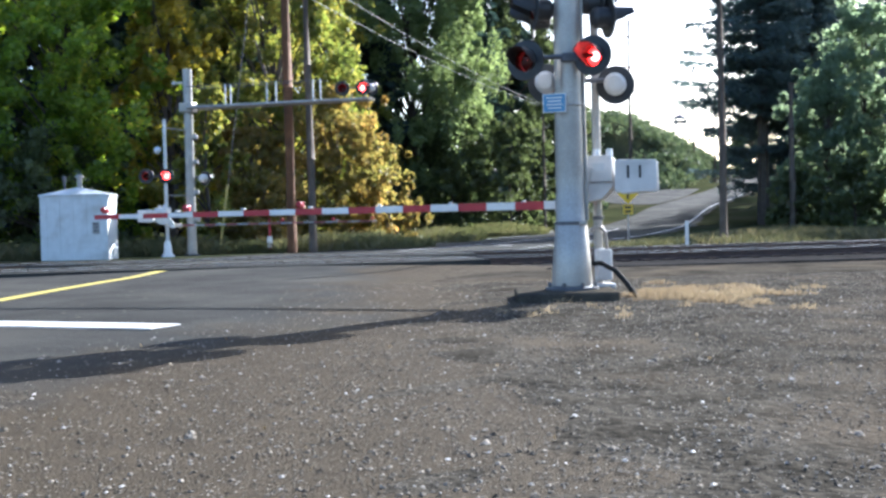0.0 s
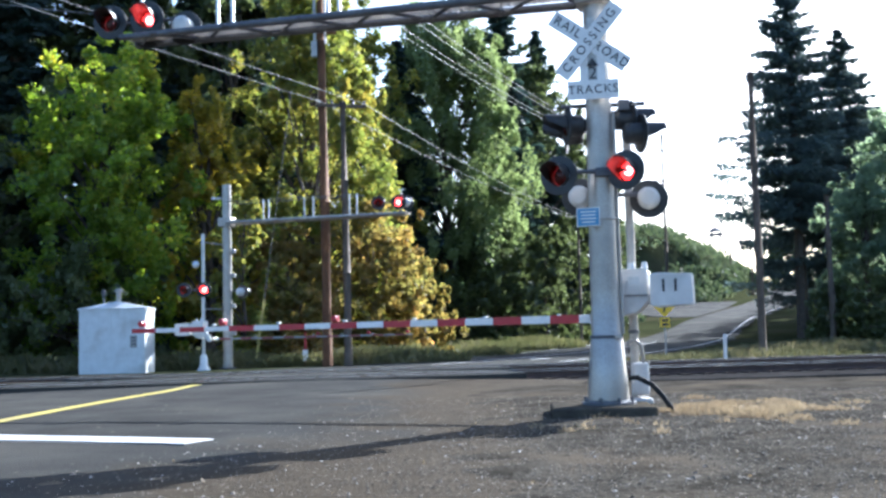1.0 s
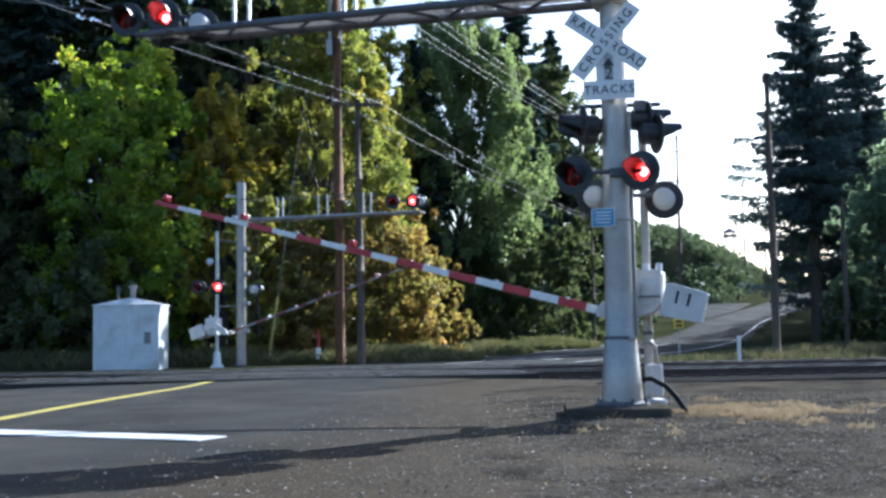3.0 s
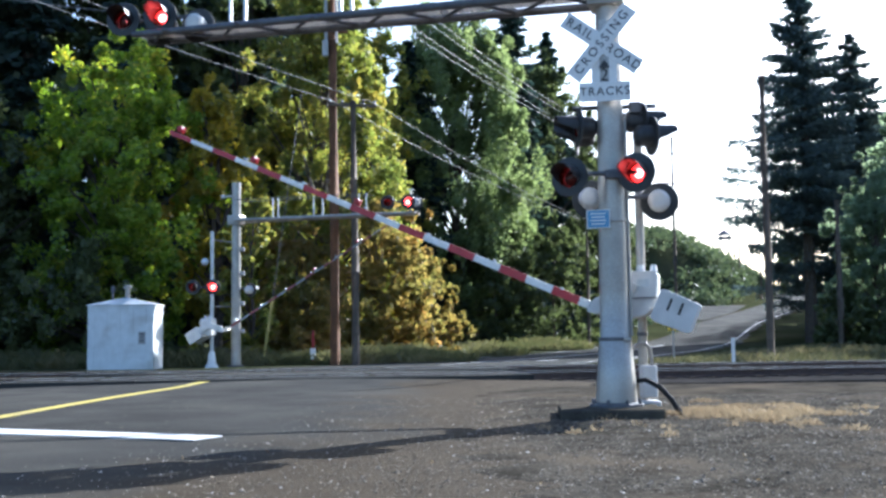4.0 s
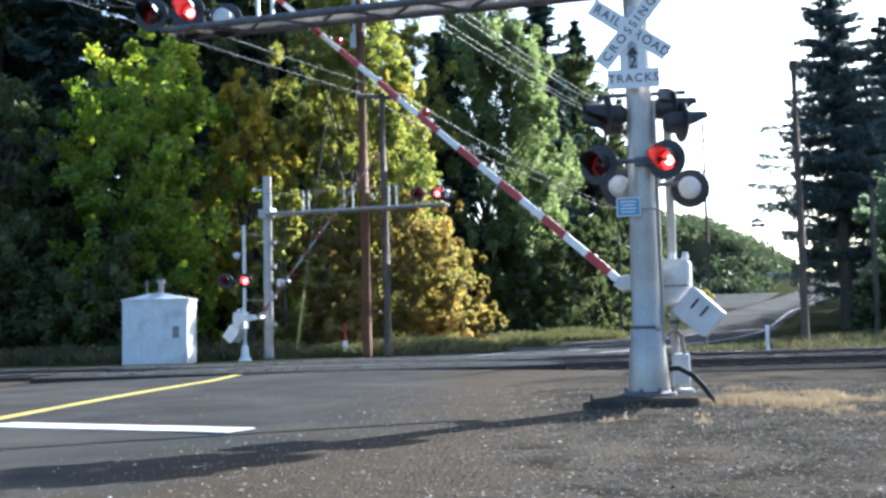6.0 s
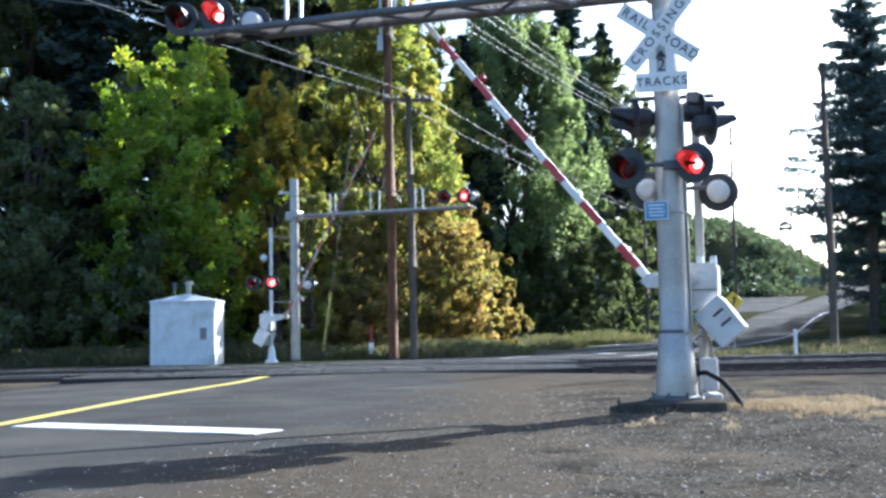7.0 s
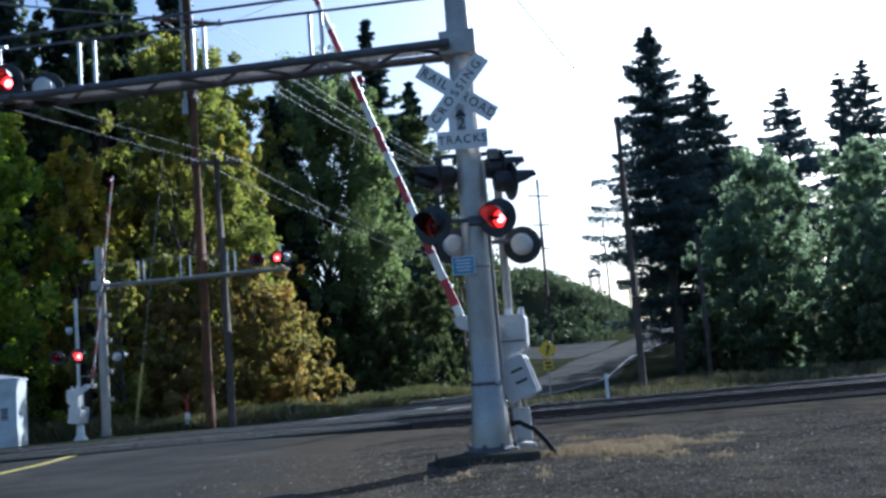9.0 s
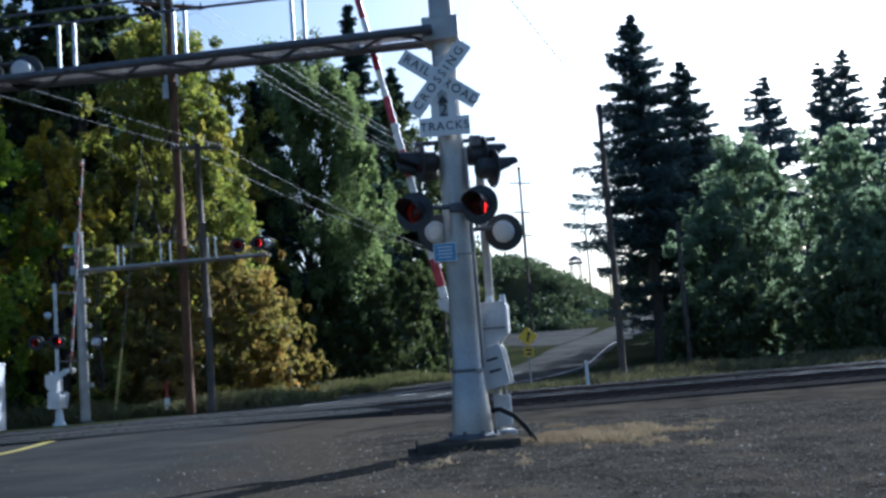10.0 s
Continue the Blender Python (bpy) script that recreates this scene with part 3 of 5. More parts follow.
def cantilever(name, m, label, near=True, truss_len=7.1, side=1):
    """A tapered mast that carries a walkway truss over the road, with flashers on mast and tip."""
    t = thing(name, m, label, "railway signal", "crossing signals")
    n = 28 if near else 16
    if near:
        part("mast", Shape().lathe([(0.28, -0.04), (0.262, 0.25), (0.215, 0.84), (0.20, 0.86), (0.195, 1.5), (0.175, 4.0), (0.16, 6.95), (0.02, 6.99)], n), galv, t, "tapered galvanised steel mast", True)
        part("base_flange", Shape().lathe([(0.36, -0.025), (0.36, 0.012), (0.30, 0.025), (0.275, 0.035)], n), dark_steel, t, "dark bolted base flange", True)
        for i in range(8):
            a = i * math.pi / 4 + 0.3
            part("anchor_bolt", Shape().tube((0.325 * math.cos(a), 0.325 * math.sin(a), 0.0), (0.325 * math.cos(a), 0.325 * math.sin(a), 0.075), 0.022, n=6), dark_steel, t)
        part("collar", Shape().lathe([(0.205, 0.845), (0.222, 0.85), (0.222, 0.885), (0.203, 0.89)], n), dark_steel, t, "dark clamp band", True)
        part("band_bolt", Shape().box((0.13, -0.19, 0.865), (0.10, 0.05, 0.05)), galv, t, bevel=0.008)
        part("conduit", Shape().path([(0.21, -0.06, 0.9), (0.20, -0.06, 2.0), (0.185, -0.055, 3.9)], 0.022), galv, t, "thin conduit up the mast", True)
    else:
        part("mast", Shape().lathe([(0.19, 0.0), (0.175, 0.5), (0.165, 6.75), (0.02, 6.78)], n), galv, t, "galvanised steel mast", True)
        part("base_flange", Shape().lathe([(0.30, 0.0), (0.30, 0.05), (0.2, 0.07)], n), dark_steel, t, "", True)
        for z in (1.3, 2.3, 3.4, 4.3):
            part("mast_step", Shape().box((0.2, 0, z), (0.22, 0.16, 0.16)), galv, t, bevel=0.02)
        part("top_bracket", Shape().box((-0.3, 0, 6.25), (0.35, 0.1, 0.1)), galv, t, bevel=0.02)
        part("beacon", Shape().lathe([(0.05, 0), (0.08, 0.05), (0.03, 0.12)], 10, pose(-0.5, 0, 6.2)), white_paint, t, "", True)
    # truss: two chords on a common level with a grating between them
    d = side * AX
    q = Vector((-d.y, d.x, 0))
    z0 = 5.50 if near else 5.33
    g = 0.34
    a, b = Vector((0, 0, z0)) + d * 0.1, Vector((0, 0, z0 + 0.02)) + d * truss_len
    box = part("mast_bracket", Shape().box((0, 0, z0 + 0.03), (0.50, 0.50, 0.34), Matrix.Rotation(math.atan2(d.y, d.x), 3, "Z")), galv, t, "clamp box that holds the truss", bevel=0.02)
    for s in (-1, 1):
        part("truss_chord", Shape().tube(a + q * g * s, b + q * (g * 0.7) * s, 0.062, 0.05, 14), dark_steel if near else galv, t, "long steel tube of the truss", True)
    for k in range(12):
        f0, f1 = k / 12, (k + 0.5) / 12
        s = 1 if k % 2 else -1
        part("truss_brace", Shape().tube(a.lerp(b, f0) + q * g * s, a.lerp(b, f1 + 0.5 / 12) - q * g * s, 0.026, n=6), dark_steel if near else galv, t)
    gr = Shape()
    rz = Matrix.Rotation(math.atan2(d.y, d.x), 3, "Z")
    for k in range(9):
        o = (k - 4) * 0.055
        gr.box(a.lerp(b, 0.5) + q * o + Vector((0, 0, 0.05)), ((b - a).length, 0.008, 0.03), rz)
    for k in range(60):
        gr.box(a.lerp(b, (k + 0.5) / 60) + Vector((0, 0, 0.05)), (0.01, 0.48, 0.02), rz)
    part("walkway_grating", gr, galv, t, "open steel walkway grating")
    for f in ((0.275, 0.30, 0.53, 0.555, 0.775, 0.81) if near else (0.22, 0.25, 0.45, 0.5, 0.7, 0.74)):
        s = -1 if int(f * 100) % 4 else 1
        p = a.lerp(b, f) + q * g * s
        part("rail_post", Shape().tube(p, p + Vector((0, 0, 0.9 if near else 0.75)), 0.03, n=8), alum, t, "pale upright railing post", True)
    for s in (-1, 1):
        p0, p1 = a.lerp(b, 0.0) + q * g * s, a.lerp(b, 1.0 if near else 0.75) + q * g * s * 0.75
        for h in (0.9 if near else 0.75,):
            if near or h > 0.5:
                part("handrail", Shape().tube(p0 + Vector((0, 0, h)), p1 + Vector((0, 0, h)), 0.022 if near else 0.014, n=8), dark_steel, t, "", True)
    # tip: post with two flashers each way
    p = a.lerp(b, 0.965)
    part("tip_post", Shape().tube(p, p + Vector((0, 0, 0.85)), 0.03, n=8).box(p + Vector((0, 0, 0.85)), (0.22, 0.05, 0.04), rz), alum, t, "", True)
    lamp_z = Vector((0, 0, 0.28 if near else 0.42))
    part("lamp_crossarm", Shape().tube(p + lamp_z - d * 0.55, p + lamp_z + d * 0.35, 0.03, n=8), dark_steel, t, "", True)
    return t, a, b, d, q


near_sig, na, nb, nd, nq = cantilever("cantilever_signal", pose(2.15, 14.8, 0.12), "tall galvanised mast with flashers, crossbuck and overhead walkway truss")
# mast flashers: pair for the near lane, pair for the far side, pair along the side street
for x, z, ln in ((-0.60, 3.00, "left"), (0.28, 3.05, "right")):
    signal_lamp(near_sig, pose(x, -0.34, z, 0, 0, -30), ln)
for x, z in ((0.70, 2.74), (-0.24, 2.78)):
    signal_lamp(near_sig, pose(x, 0.33, z, 0, 0, 166))
signal_lamp(near_sig, pose(-0.42, 0.05, 3.73, 0, 0, -84), shell=black_paint)
signal_lamp(near_sig, pose(-0.40, 0.42, 3.68, 0, 0, -100), shell=black_paint)
signal_lamp(near_sig, pose(0.44, 0.08, 3.80, 0, 0, 98), shell=black_paint)
signal_lamp(near_sig, pose(0.54, -0.12, 3.57, 0, 0, 101), shell=black_paint)
for z, x0, x1, y in ((3.05, -0.62, 0.34, -0.22), (2.78, -0.25, 0.72, 0.22), (3.98, -0.5, 0.62, 0.0)):
    part("lamp_crossarm", Shape().tube((x0, y, z), (x1, y, z + 0.02), 0.032, n=10), dark_steel, near_sig, "", True)
    part("crossarm_clamp", Shape().box((0.0, y * 0.8, z), (0.22, 0.16, 0.12)), dark_steel, near_sig, bevel=0.015)
part("crossarm_bracket", Shape().box((0.33, -0.05, 3.97), (0.16, 0.10, 0.16)), dark_steel, near_sig, bevel=0.02)

cb = part("crossbuck", Shape().box((0, 0.03, 0), (0.12, 0.05, 0.9)), galv, near_sig, "white railroad crossbuck sign with black letters", m=pose(-0.10, -0.27, 4.68, 0, 0, -10))
blade(cb, pose(-0.03, 0.0, 0.13, 0, 36), [("RAIL", -0.35, 1.25), ("ROAD", 0.35, 1.2)], 0.17)
blade(cb, pose(-0.03, -0.016, 0.13, 0, -50), [("CROSSING", 0.0, 1.42)], 0.165)
part("arrow_mark", Shape().prism([(-0.08, -0.13), (0.08, -0.13), (0.0, -0.24)], 0.004, pose(0, -0.012, 0.03) @ pose(0, 0, -0.37, 0, 180)), black_paint, cb)
plate = part("number_plate", Shape().prism([(-0.17, -0.36), (0.17, -0.36), (0.17, -0.1), (0.06, -0.02), (-0.06, -0.02), (-0.17, -0.1)], 0.01), white_sheet, cb, "white plate with a black numeral", m=pose(0, 0.012, -0.05))
lettering("2", 0.24, black_paint, plate, pose(0, -0.008, -0.26, 90))
plate = part("track_plate", Shape().box((0, 0, 0), (0.68, 0.012, 0.26)), white_sheet, cb, "white plate with black lettering", bevel=0.005, m=pose(0, -0.002, -0.53))
lettering("TRACKS", 0.16, black_paint, plate, pose(0, -0.009, 0, 90))

bs = part("notice_plate", Shape().box((0, 0, 0), (0.31, 0.008, 0.25)), white_sheet, near_sig, "small blue emergency notice plate", bevel=0.003, m=pose(-0.22, -0.24, 2.45, 0, 0, -14))
part("blue_field", Shape().box((0, -0.006, 0), (0.285, 0.004, 0.225)), blue_sheet, bs)
for i in range(4):
    part("text_bar", Shape().box((0, -0.009, 0.07 - i * 0.045), (0.21 - 0.03 * (i % 2), 0.003, 0.016)), white_sheet, bs)
part("strap", Shape().lathe([(0.205, 2.42), (0.209, 2.425), (0.209, 2.445), (0.205, 2.45)], 24), galv, near_sig, "", True)

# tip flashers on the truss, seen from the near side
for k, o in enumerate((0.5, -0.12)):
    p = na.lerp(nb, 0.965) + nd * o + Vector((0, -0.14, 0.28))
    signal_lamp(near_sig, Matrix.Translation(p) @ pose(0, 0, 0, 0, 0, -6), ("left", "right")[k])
    signal_lamp(near_sig, Matrix.Translation(p + Vector((0, 0.34, -0.1)) - nd * 0.55) @ pose(0, 0, 0, 0, 0, 172))

foundation = part("concrete_foundation", Shape().box((0, 0, 0), (1.32, 1.3, 0.34)), concrete, bevel=0.03, m=pose(2.04, 14.72, -0.07, 0, 0, -4))
tagged(foundation, "weathered grey concrete foundation block of the signal mast", "foundation")


def gate(m, label, length, side=1, near=True):
    """A crossing gate: a mast with a drive housing, and an arm with counterweights that turns about the drive's shaft."""
    t = thing("crossing_gate", m, label, "crossing gate", "crossing gates")
    d = AX * side
    rz = math.degrees(math.atan2(d.y, d.x)) - 180      # local -x lies along the lowered arm
    A = pose(0, 0, 0, 0, 0, rz)
    if near:
        part("gate_mast", Shape().tube((0.14, 0.12, 0), (0.14, 0.12, 4.0), 0.062, n=14), galv, t, "slim galvanised gate mast", True)
        part("mast_base", Shape().box((0.19, 0.02, 0.28), (0.22, 0.20, 0.44)).box((0.17, 0.05, -0.02), (0.34, 0.34, 0.08)), grey_paint, t, "grey cast mast base", bevel=0.03)
        part("conduit_loop", Shape().path([(0.0, -0.05, 0.74), (0.06, -0.06, 0.80), (0.14, -0.06, 0.80), (0.21, -0.05, 0.72), (0.23, -0.04, 0.5), (0.23, -0.03, 0.45)], 0.026), galv, t, "bent grey conduit", True)
        part("band", Shape().lathe([(0.066, 0.9), (0.075, 0.905), (0.075, 0.95), (0.066, 0.955)], 14, pose(0.14, 0.12, 0)), dark_steel, t, "", True)
    else:
        part("gate_mast", Shape().tube((-0.02, 0.16, 0), (-0.02, 0.16, 4.9), 0.065, n=12), alum, t, "slim pale gate mast", True)
        part("mast_base", Shape().lathe([(0.26, 0), (0.24, 0.06), (0.15, 0.16), (0.13, 0.5), (0.08, 0.6)], 14, pose(-0.02, 0.16, 0)), white_paint, t, "white cast mast base", True)
        part("stay_rod", Shape().tube((-0.02, 0.16, 4.6), (0.66, 1.0, 4.55), 0.025, n=8), galv, t, "", True)
        part("stay_rod", Shape().tube((-0.02, 0.16, 2.2), (0.66, 1.0, 2.2), 0.02, n=8), galv, t, "", True)
        part("bell", Shape().lathe([(0.03, 0), (0.12, 0.03), (0.13, 0.08), (0.03, 0.12)], 12, pose(-0.25, 0.1, 3.8, 90)), alum, t, "", True)
    # drive housing: fixed
    hs = Shape()
    hs.prism([(-0.10, 0.22), (0.32, 0.23), (0.36, 0.20), (0.36, -0.20), (0.20, -0.36), (0.02, -0.40), (-0.10, -0.38)], 0.42, A @ pose(0, 0, 1.54))
    part("drive_housing", hs, grey_paint, t, "pale grey cast drive housing", bevel=0.03)
    part("housing_cover", Shape().box(A @ Vector((0.14, -0.225, 1.60)), (0.40, 0.02, 0.36), A.to_3x3()), grey_paint, t, "", bevel=0.012)
    part("shaft_cap", Shape().lathe([(0.06, 0), (0.06, 0.05), (0.03, 0.06)], 14, A @ pose(0, -0.23, 1.54, 90)), alum, t, "round shaft cap", True)
    for lx, lr in ((0.12, 0.06), (0.30, 0.05)):
        part("housing_lug", Shape().tube(A @ Vector((lx, -0.1, 1.78)), A @ Vector((lx, -0.1, 1.87)), lr, lr * 0.8, n=10), alum, t, "", True)
    for hx, hz in ((-0.02, 1.45), (0.30, 1.45), (-0.02, 1.74), (0.30, 1.74)):
        part("cover_bolt", Shape().tube(A @ Vector((hx, -0.23, hz)), A @ Vector((hx, -0.25, hz)), 0.016, n=6), alum, t)
    part("cover_seam", Shape().box(A @ Vector((0.14, -0.236, 1.415)), (0.40, 0.006, 0.012), A.to_3x3()), dark_steel, t)
    part("maker_plate", Shape().box(A @ Vector((0.16, -0.238, 1.62)), (0.16, 0.006, 0.10), A.to_3x3()), alum, t, "small blank maker's plate")
    # arm: local x runs out along the arm (to -x), its origin is the shaft
    s = Shape()
    drop = -0.42
    g = 1.0 if near else 0.62
    seg = [(0.30, 0.115 * g), (length * 0.55, 0.085 * g), (length, 0.062 * g)]
    for (x0, h0), (x1, h1) in zip(seg, seg[1:]):
        k = len(s.v)
        for x, h in ((x0, h0), (x1, h1)):
            for y in (-0.03, 0.03):
                for z in (-h / 2, h / 2):
                    s.v.append(Vector((-x, y - 0.06, drop + z)))
        s.f += [tuple(k + i for i in f) for f in ((0, 2, 3, 1), (4, 5, 7, 6), (0, 1, 5, 4), (2, 6, 7, 3), (0, 4, 6, 2), (1, 3, 7, 5))]
    arm = part("gate_arm", s, white_sheet if near else arm_back, t, "white and red striped gate arm", bevel=0.004)
    x = 0.62
    while x < length - 0.2:
        h = np.interp(x + 0.2, [c[0] for c in seg], [c[1] for c in seg]) + 0.006
        part("red_stripe", Shape().box((-(x + 0.2), -0.06, drop), (0.406, 0.066, h)), red_sheet if near else red_unlit, arm)
        x += 0.812
    for x in (length - 0.15, length * 0.80, length * 0.56):
        part("arm_lamp", Shape().box((-x, -0.06, drop + 0.10), (0.10, 0.07, 0.09)).tube((-x, -0.09, drop + 0.11), (-x, -0.14, drop + 0.11), 0.045, n=10), red_sheet, arm, "small red arm lamp", bevel=0.008)
    for i in range(6):
        xx = 0.9 + i * (length - 1.2) / 6
        part("arm_clip", Shape().box((-xx, -0.06, drop + 0.065), (0.05, 0.07, 0.025)), alum, arm)
    part("arm_bracket", Shape().prism([(0.08, 0.08), (-0.06, 0.10), (-0.42, drop + 0.09), (-0.44, drop - 0.09), (-0.30, drop - 0.08), (0.06, -0.1)], 0.05, pose(0, -0.27 if near else 0.27, 0)), grey_paint, arm, "grey steel arm bracket", bevel=0.01)
    part("bracket_yoke", Shape().box((-0.36, -0.16, drop), (0.16, 0.26, 0.15)), galv, arm, bevel=0.02)
    for y in (-0.30, 0.30):
        w = part("counterweight", Shape().prism([(0.38, 0.15), (0.46, 0.17), (0.94, 0.15), (0.95, -0.24), (0.92, -0.27), (0.46, -0.29), (0.38, -0.26)], 0.06, pose(0, y, 0)), grey_paint, arm, "pale grey counterweight plate", bevel=0.012)
        for xs in (0.56, 0.72):
            part("slot", Shape().box((xs, y - 0.032, 0.0), (0.035, 0.006, 0.17)), black_paint, w)
    part("counterweight_arm", Shape().prism([(-0.10, 0.10), (0.45, 0.10), (0.45, -0.14), (-0.10, -0.10)], 0.04, pose(0, 0.265, 0)), grey_paint, arm, "", bevel=0.01)
    part("weight_block", Shape().box((0.70, 0, -0.06), (0.44, 0.55, 0.34)), grey_paint, arm, "", bevel=0.02)
    return t, arm, A @ pose(0, 0, 1.54)


near_gate, near_arm, near_pivot = gate(pose(2.48, 15.3, 0.12), "crossing gate with red and white arm beside the tall mast", 7.5)
far_gate, far_arm, far_pivot = gate(pose(-8.6, 39.5, 0.02), "crossing gate with a slim white mast beside the shed", 7.7, side=-1, near=False)

far_sig, fa, fb, fd, fq = cantilever("cantilever_signal", pose(-7.92, 40.5, 0.04), "galvanised signal mast with truss on the far side of the tracks", near=False, truss_len=6.95, side=-1)
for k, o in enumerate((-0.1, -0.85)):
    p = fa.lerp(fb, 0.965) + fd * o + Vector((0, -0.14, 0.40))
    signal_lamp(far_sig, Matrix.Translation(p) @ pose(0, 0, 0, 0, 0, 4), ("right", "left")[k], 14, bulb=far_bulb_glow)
signal_lamp(far_sig, Matrix.Translation(fa.lerp(fb, 0.99) + Vector((0, 0.2, 0.40))) @ pose(0, 0, 0, 0, 0, 186), "", 14)
signal_lamp(far_sig, pose(0.52, 0.1, 2.80, 0, 0, 150), "", 14)
part("lamp_crossarm", Shape().tube((0, 0, 2.85), (0.5, 0.1, 2.85), 0.03, n=8), dark_steel, far_sig, "", True)
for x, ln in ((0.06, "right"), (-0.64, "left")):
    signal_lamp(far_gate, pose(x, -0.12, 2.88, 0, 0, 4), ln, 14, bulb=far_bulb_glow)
part("lamp_crossarm", Shape().tube((-0.64, 0.06, 2.88), (0.1, 0.06, 2.88), 0.03, n=8), dark_steel, far_gate, "", True)

hose = part("cable_hose", Shape().path([(2.40, 14.95, 0.42), (2.55, 14.85, 0.44), (2.72, 14.72, 0.34), (2.85, 14.64, 0.18), (2.95, 14.60, 0.01), (2.98, 14.6, -0.06)], 0.035, 10), rubber, smooth=True)
tagged(hose, "black ribbed cable hose running from the mast into gravel", "hose")


def shed():
    t = thing("equipment_shed", pose(-11.42, 38.0, 0.0, 0, 0, 0), "small white sheet-metal signal equipment shed", "shed")
    w = part("wall", Shape().box((0, 0.7, 1.13), (2.24, 1.4, 2.2)), white_paint, t, "white painted sheet-metal walls", bevel=0.015)
    for i in range(5):
        part("wall_rib", Shape().box((-0.9 + i * 0.45, -0.008, 1.12), (0.02, 0.014, 2.1)), white_paint, w)
    part("corner_trim", Shape().box((1.13, 0.02, 1.13), (0.05, 0.07, 2.2)), white_paint, w)
    part("skid", Shape().box((0, 0.7, 0.02), (2.1, 1.3, 0.10)), concrete, t, "dark base skid")
    r = Shape()
    k = [Vector(p) for p in ((-1.15, -0.04, 2.23), (1.15, -0.04, 2.23), (1.15, 1.44, 2.23), (-1.15, 1.44, 2.23), (0, 0.7, 2.50))]
    r.v += k + [p + Vector((0, 0, 0.05)) for p in k[:4]] + [k[4] + Vector((0, 0, 0.05))]
    r.f += [(3, 2, 1, 0), (0, 1, 6, 5), (1, 2, 7, 6), (2, 3, 8, 7), (3, 0, 5, 8), (5, 6, 9), (6, 7, 9), (7, 8, 9), (8, 5, 9)]
    part("roof", r, white_paint, t, "low pyramid sheet-metal roof")
    part("roof_vent", Shape().lathe([(0.09, 2.42), (0.09, 2.86), (0.15, 2.87), (0.15, 2.93), (0.06, 2.99)], 16, pose(0.05, 0.7, 0)), galv, t, "round galvanised roof vent", True)
    part("antenna", Shape().tube((-0.5, 0.8, 2.3), (-0.5, 0.8, 2.95), 0.04, n=8).tube((-0.5, 0.8, 2.75), (-0.5, 0.8, 2.95), 0.07, n=8), dark_steel, t, "", True)
    d = part("notice", Shape().box((0.76, -0.012, 1.12), (0.24, 0.01, 0.42)), arm_back, t, "small grey notice on the wall")
    for i in range(3):
        part("text_bar", Shape().box((0.76, -0.019, 1.25 - 0.11 * i), (0.17, 0.004, 0.06)), dark_steel, d)


shed()


def guy_guard():
    t = thing("guy_wire", pose(-7.2, 42, 0), "slanting guy wire with a dull yellow plastic guard", "guy wire")
    part("wire", Shape().tube((0, 0, -0.1), (1.6, -0.6, 10.5), 0.012, n=6), dark_steel, t)
    part("guard", Shape().tube((0.02, 0, 0.15), (0.40, -0.15, 2.6), 0.04, n=8), guard_yellow, t, "dull yellow plastic guard", True)


guy_guard()


# ---- poles and wires ----
def pole(m, h, r0, r1, material, label, arms=(), name="utility_pole"):
    t = thing(name, m, label, "pole", "utility poles")
    part("shaft", Shape().path([(0, 0, -0.2), (0.02, 0, h * 0.35), (0.0, 0.02, h * 0.7), (0.01, 0, h)], [r0, r0 * 0.65 + r1 * 0.35, r0 * 0.3 + r1 * 0.7, r1], 14), material, t, "", True)
    for z, half, yaw in arms:
        part("crossarm", Shape().box((0, 0, z), (2 * half, 0.10, 0.12), Matrix.Rotation(radians(yaw), 3, "Z")), material, t, bevel=0.01)
        for k in (-0.95, -0.45, 0.45, 0.95):
            p = Vector((k * half * math.cos(radians(yaw)), k * half * math.sin(radians(yaw)), z + 0.06))
            part("insulator", Shape().lathe([(0.02, 0), (0.05, 0.03), (0.035, 0.08), (0.05, 0.11), (0.02, 0.15)], 8, Matrix.Translation(p)), dark_steel, t, "", True)
    return t


wp1 = pole(pose(-4.35, 41.0, 0, 0, -0.3), 17.5, 0.20, 0.15, wood_brown, "tall brown wooden utility pole with riser pipes", ((15.2, 1.3, 20), (12.6, 0.6, 20)))
part("riser_pipe", Shape().tube((-0.22, -0.1, 12.1), (-0.18, -0.1, 16.8), 0.065, n=10), galv, wp1, "pale riser pipe", True)
part("riser_pipe", Shape().tube((0.18, -0.12, 12.1), (0.16, -0.12, 16.8), 0.05, n=10), galv, wp1, "pale riser pipe", True)
part("riser_box", Shape().box((-0.24, -0.12, 11.9), (0.22, 0.2, 0.6)), galv, wp1, bevel=0.02)
wp2 = pole(pose(-3.58, 41.0, 0, 0, -0.4), 9.9, 0.17, 0.12, wood_grey, "grey weathered wooden utility pole behind the verge", ((9.75, 0.9, 18),))
fp = pole(pose(10.72, 37.6, 0), 9.85, 0.15, 0.11, wood_grey, "slim grey wooden pole beside the tracks")
pole(pose(22.2, 110, float(height(22.2, 110)) - 0.3), 21 - float(height(22.2, 110)), 0.2, 0.14, wood_grey, "distant wooden power pole with crossarms on the hillside", ((16.6, 1.2, 20), (13.6, 1.0, 20), (11.2, 0.9, 20)))
pole(pose(19.2, 55, 0), 7.6, 0.17, 0.13, wood_grey, "short grey pole standing before dark trees")
pole(pose(9.2, 75, 0.3), 8.6, 0.13, 0.10, wood_grey, "slim grey wooden pole beside the road")
pole(pose(39, 150, float(height(39, 150)) - 0.2), 13.5, 0.16, 0.12, wood_grey, "far wooden pole beside the uphill road", ((12.8, 0.8, 10),))
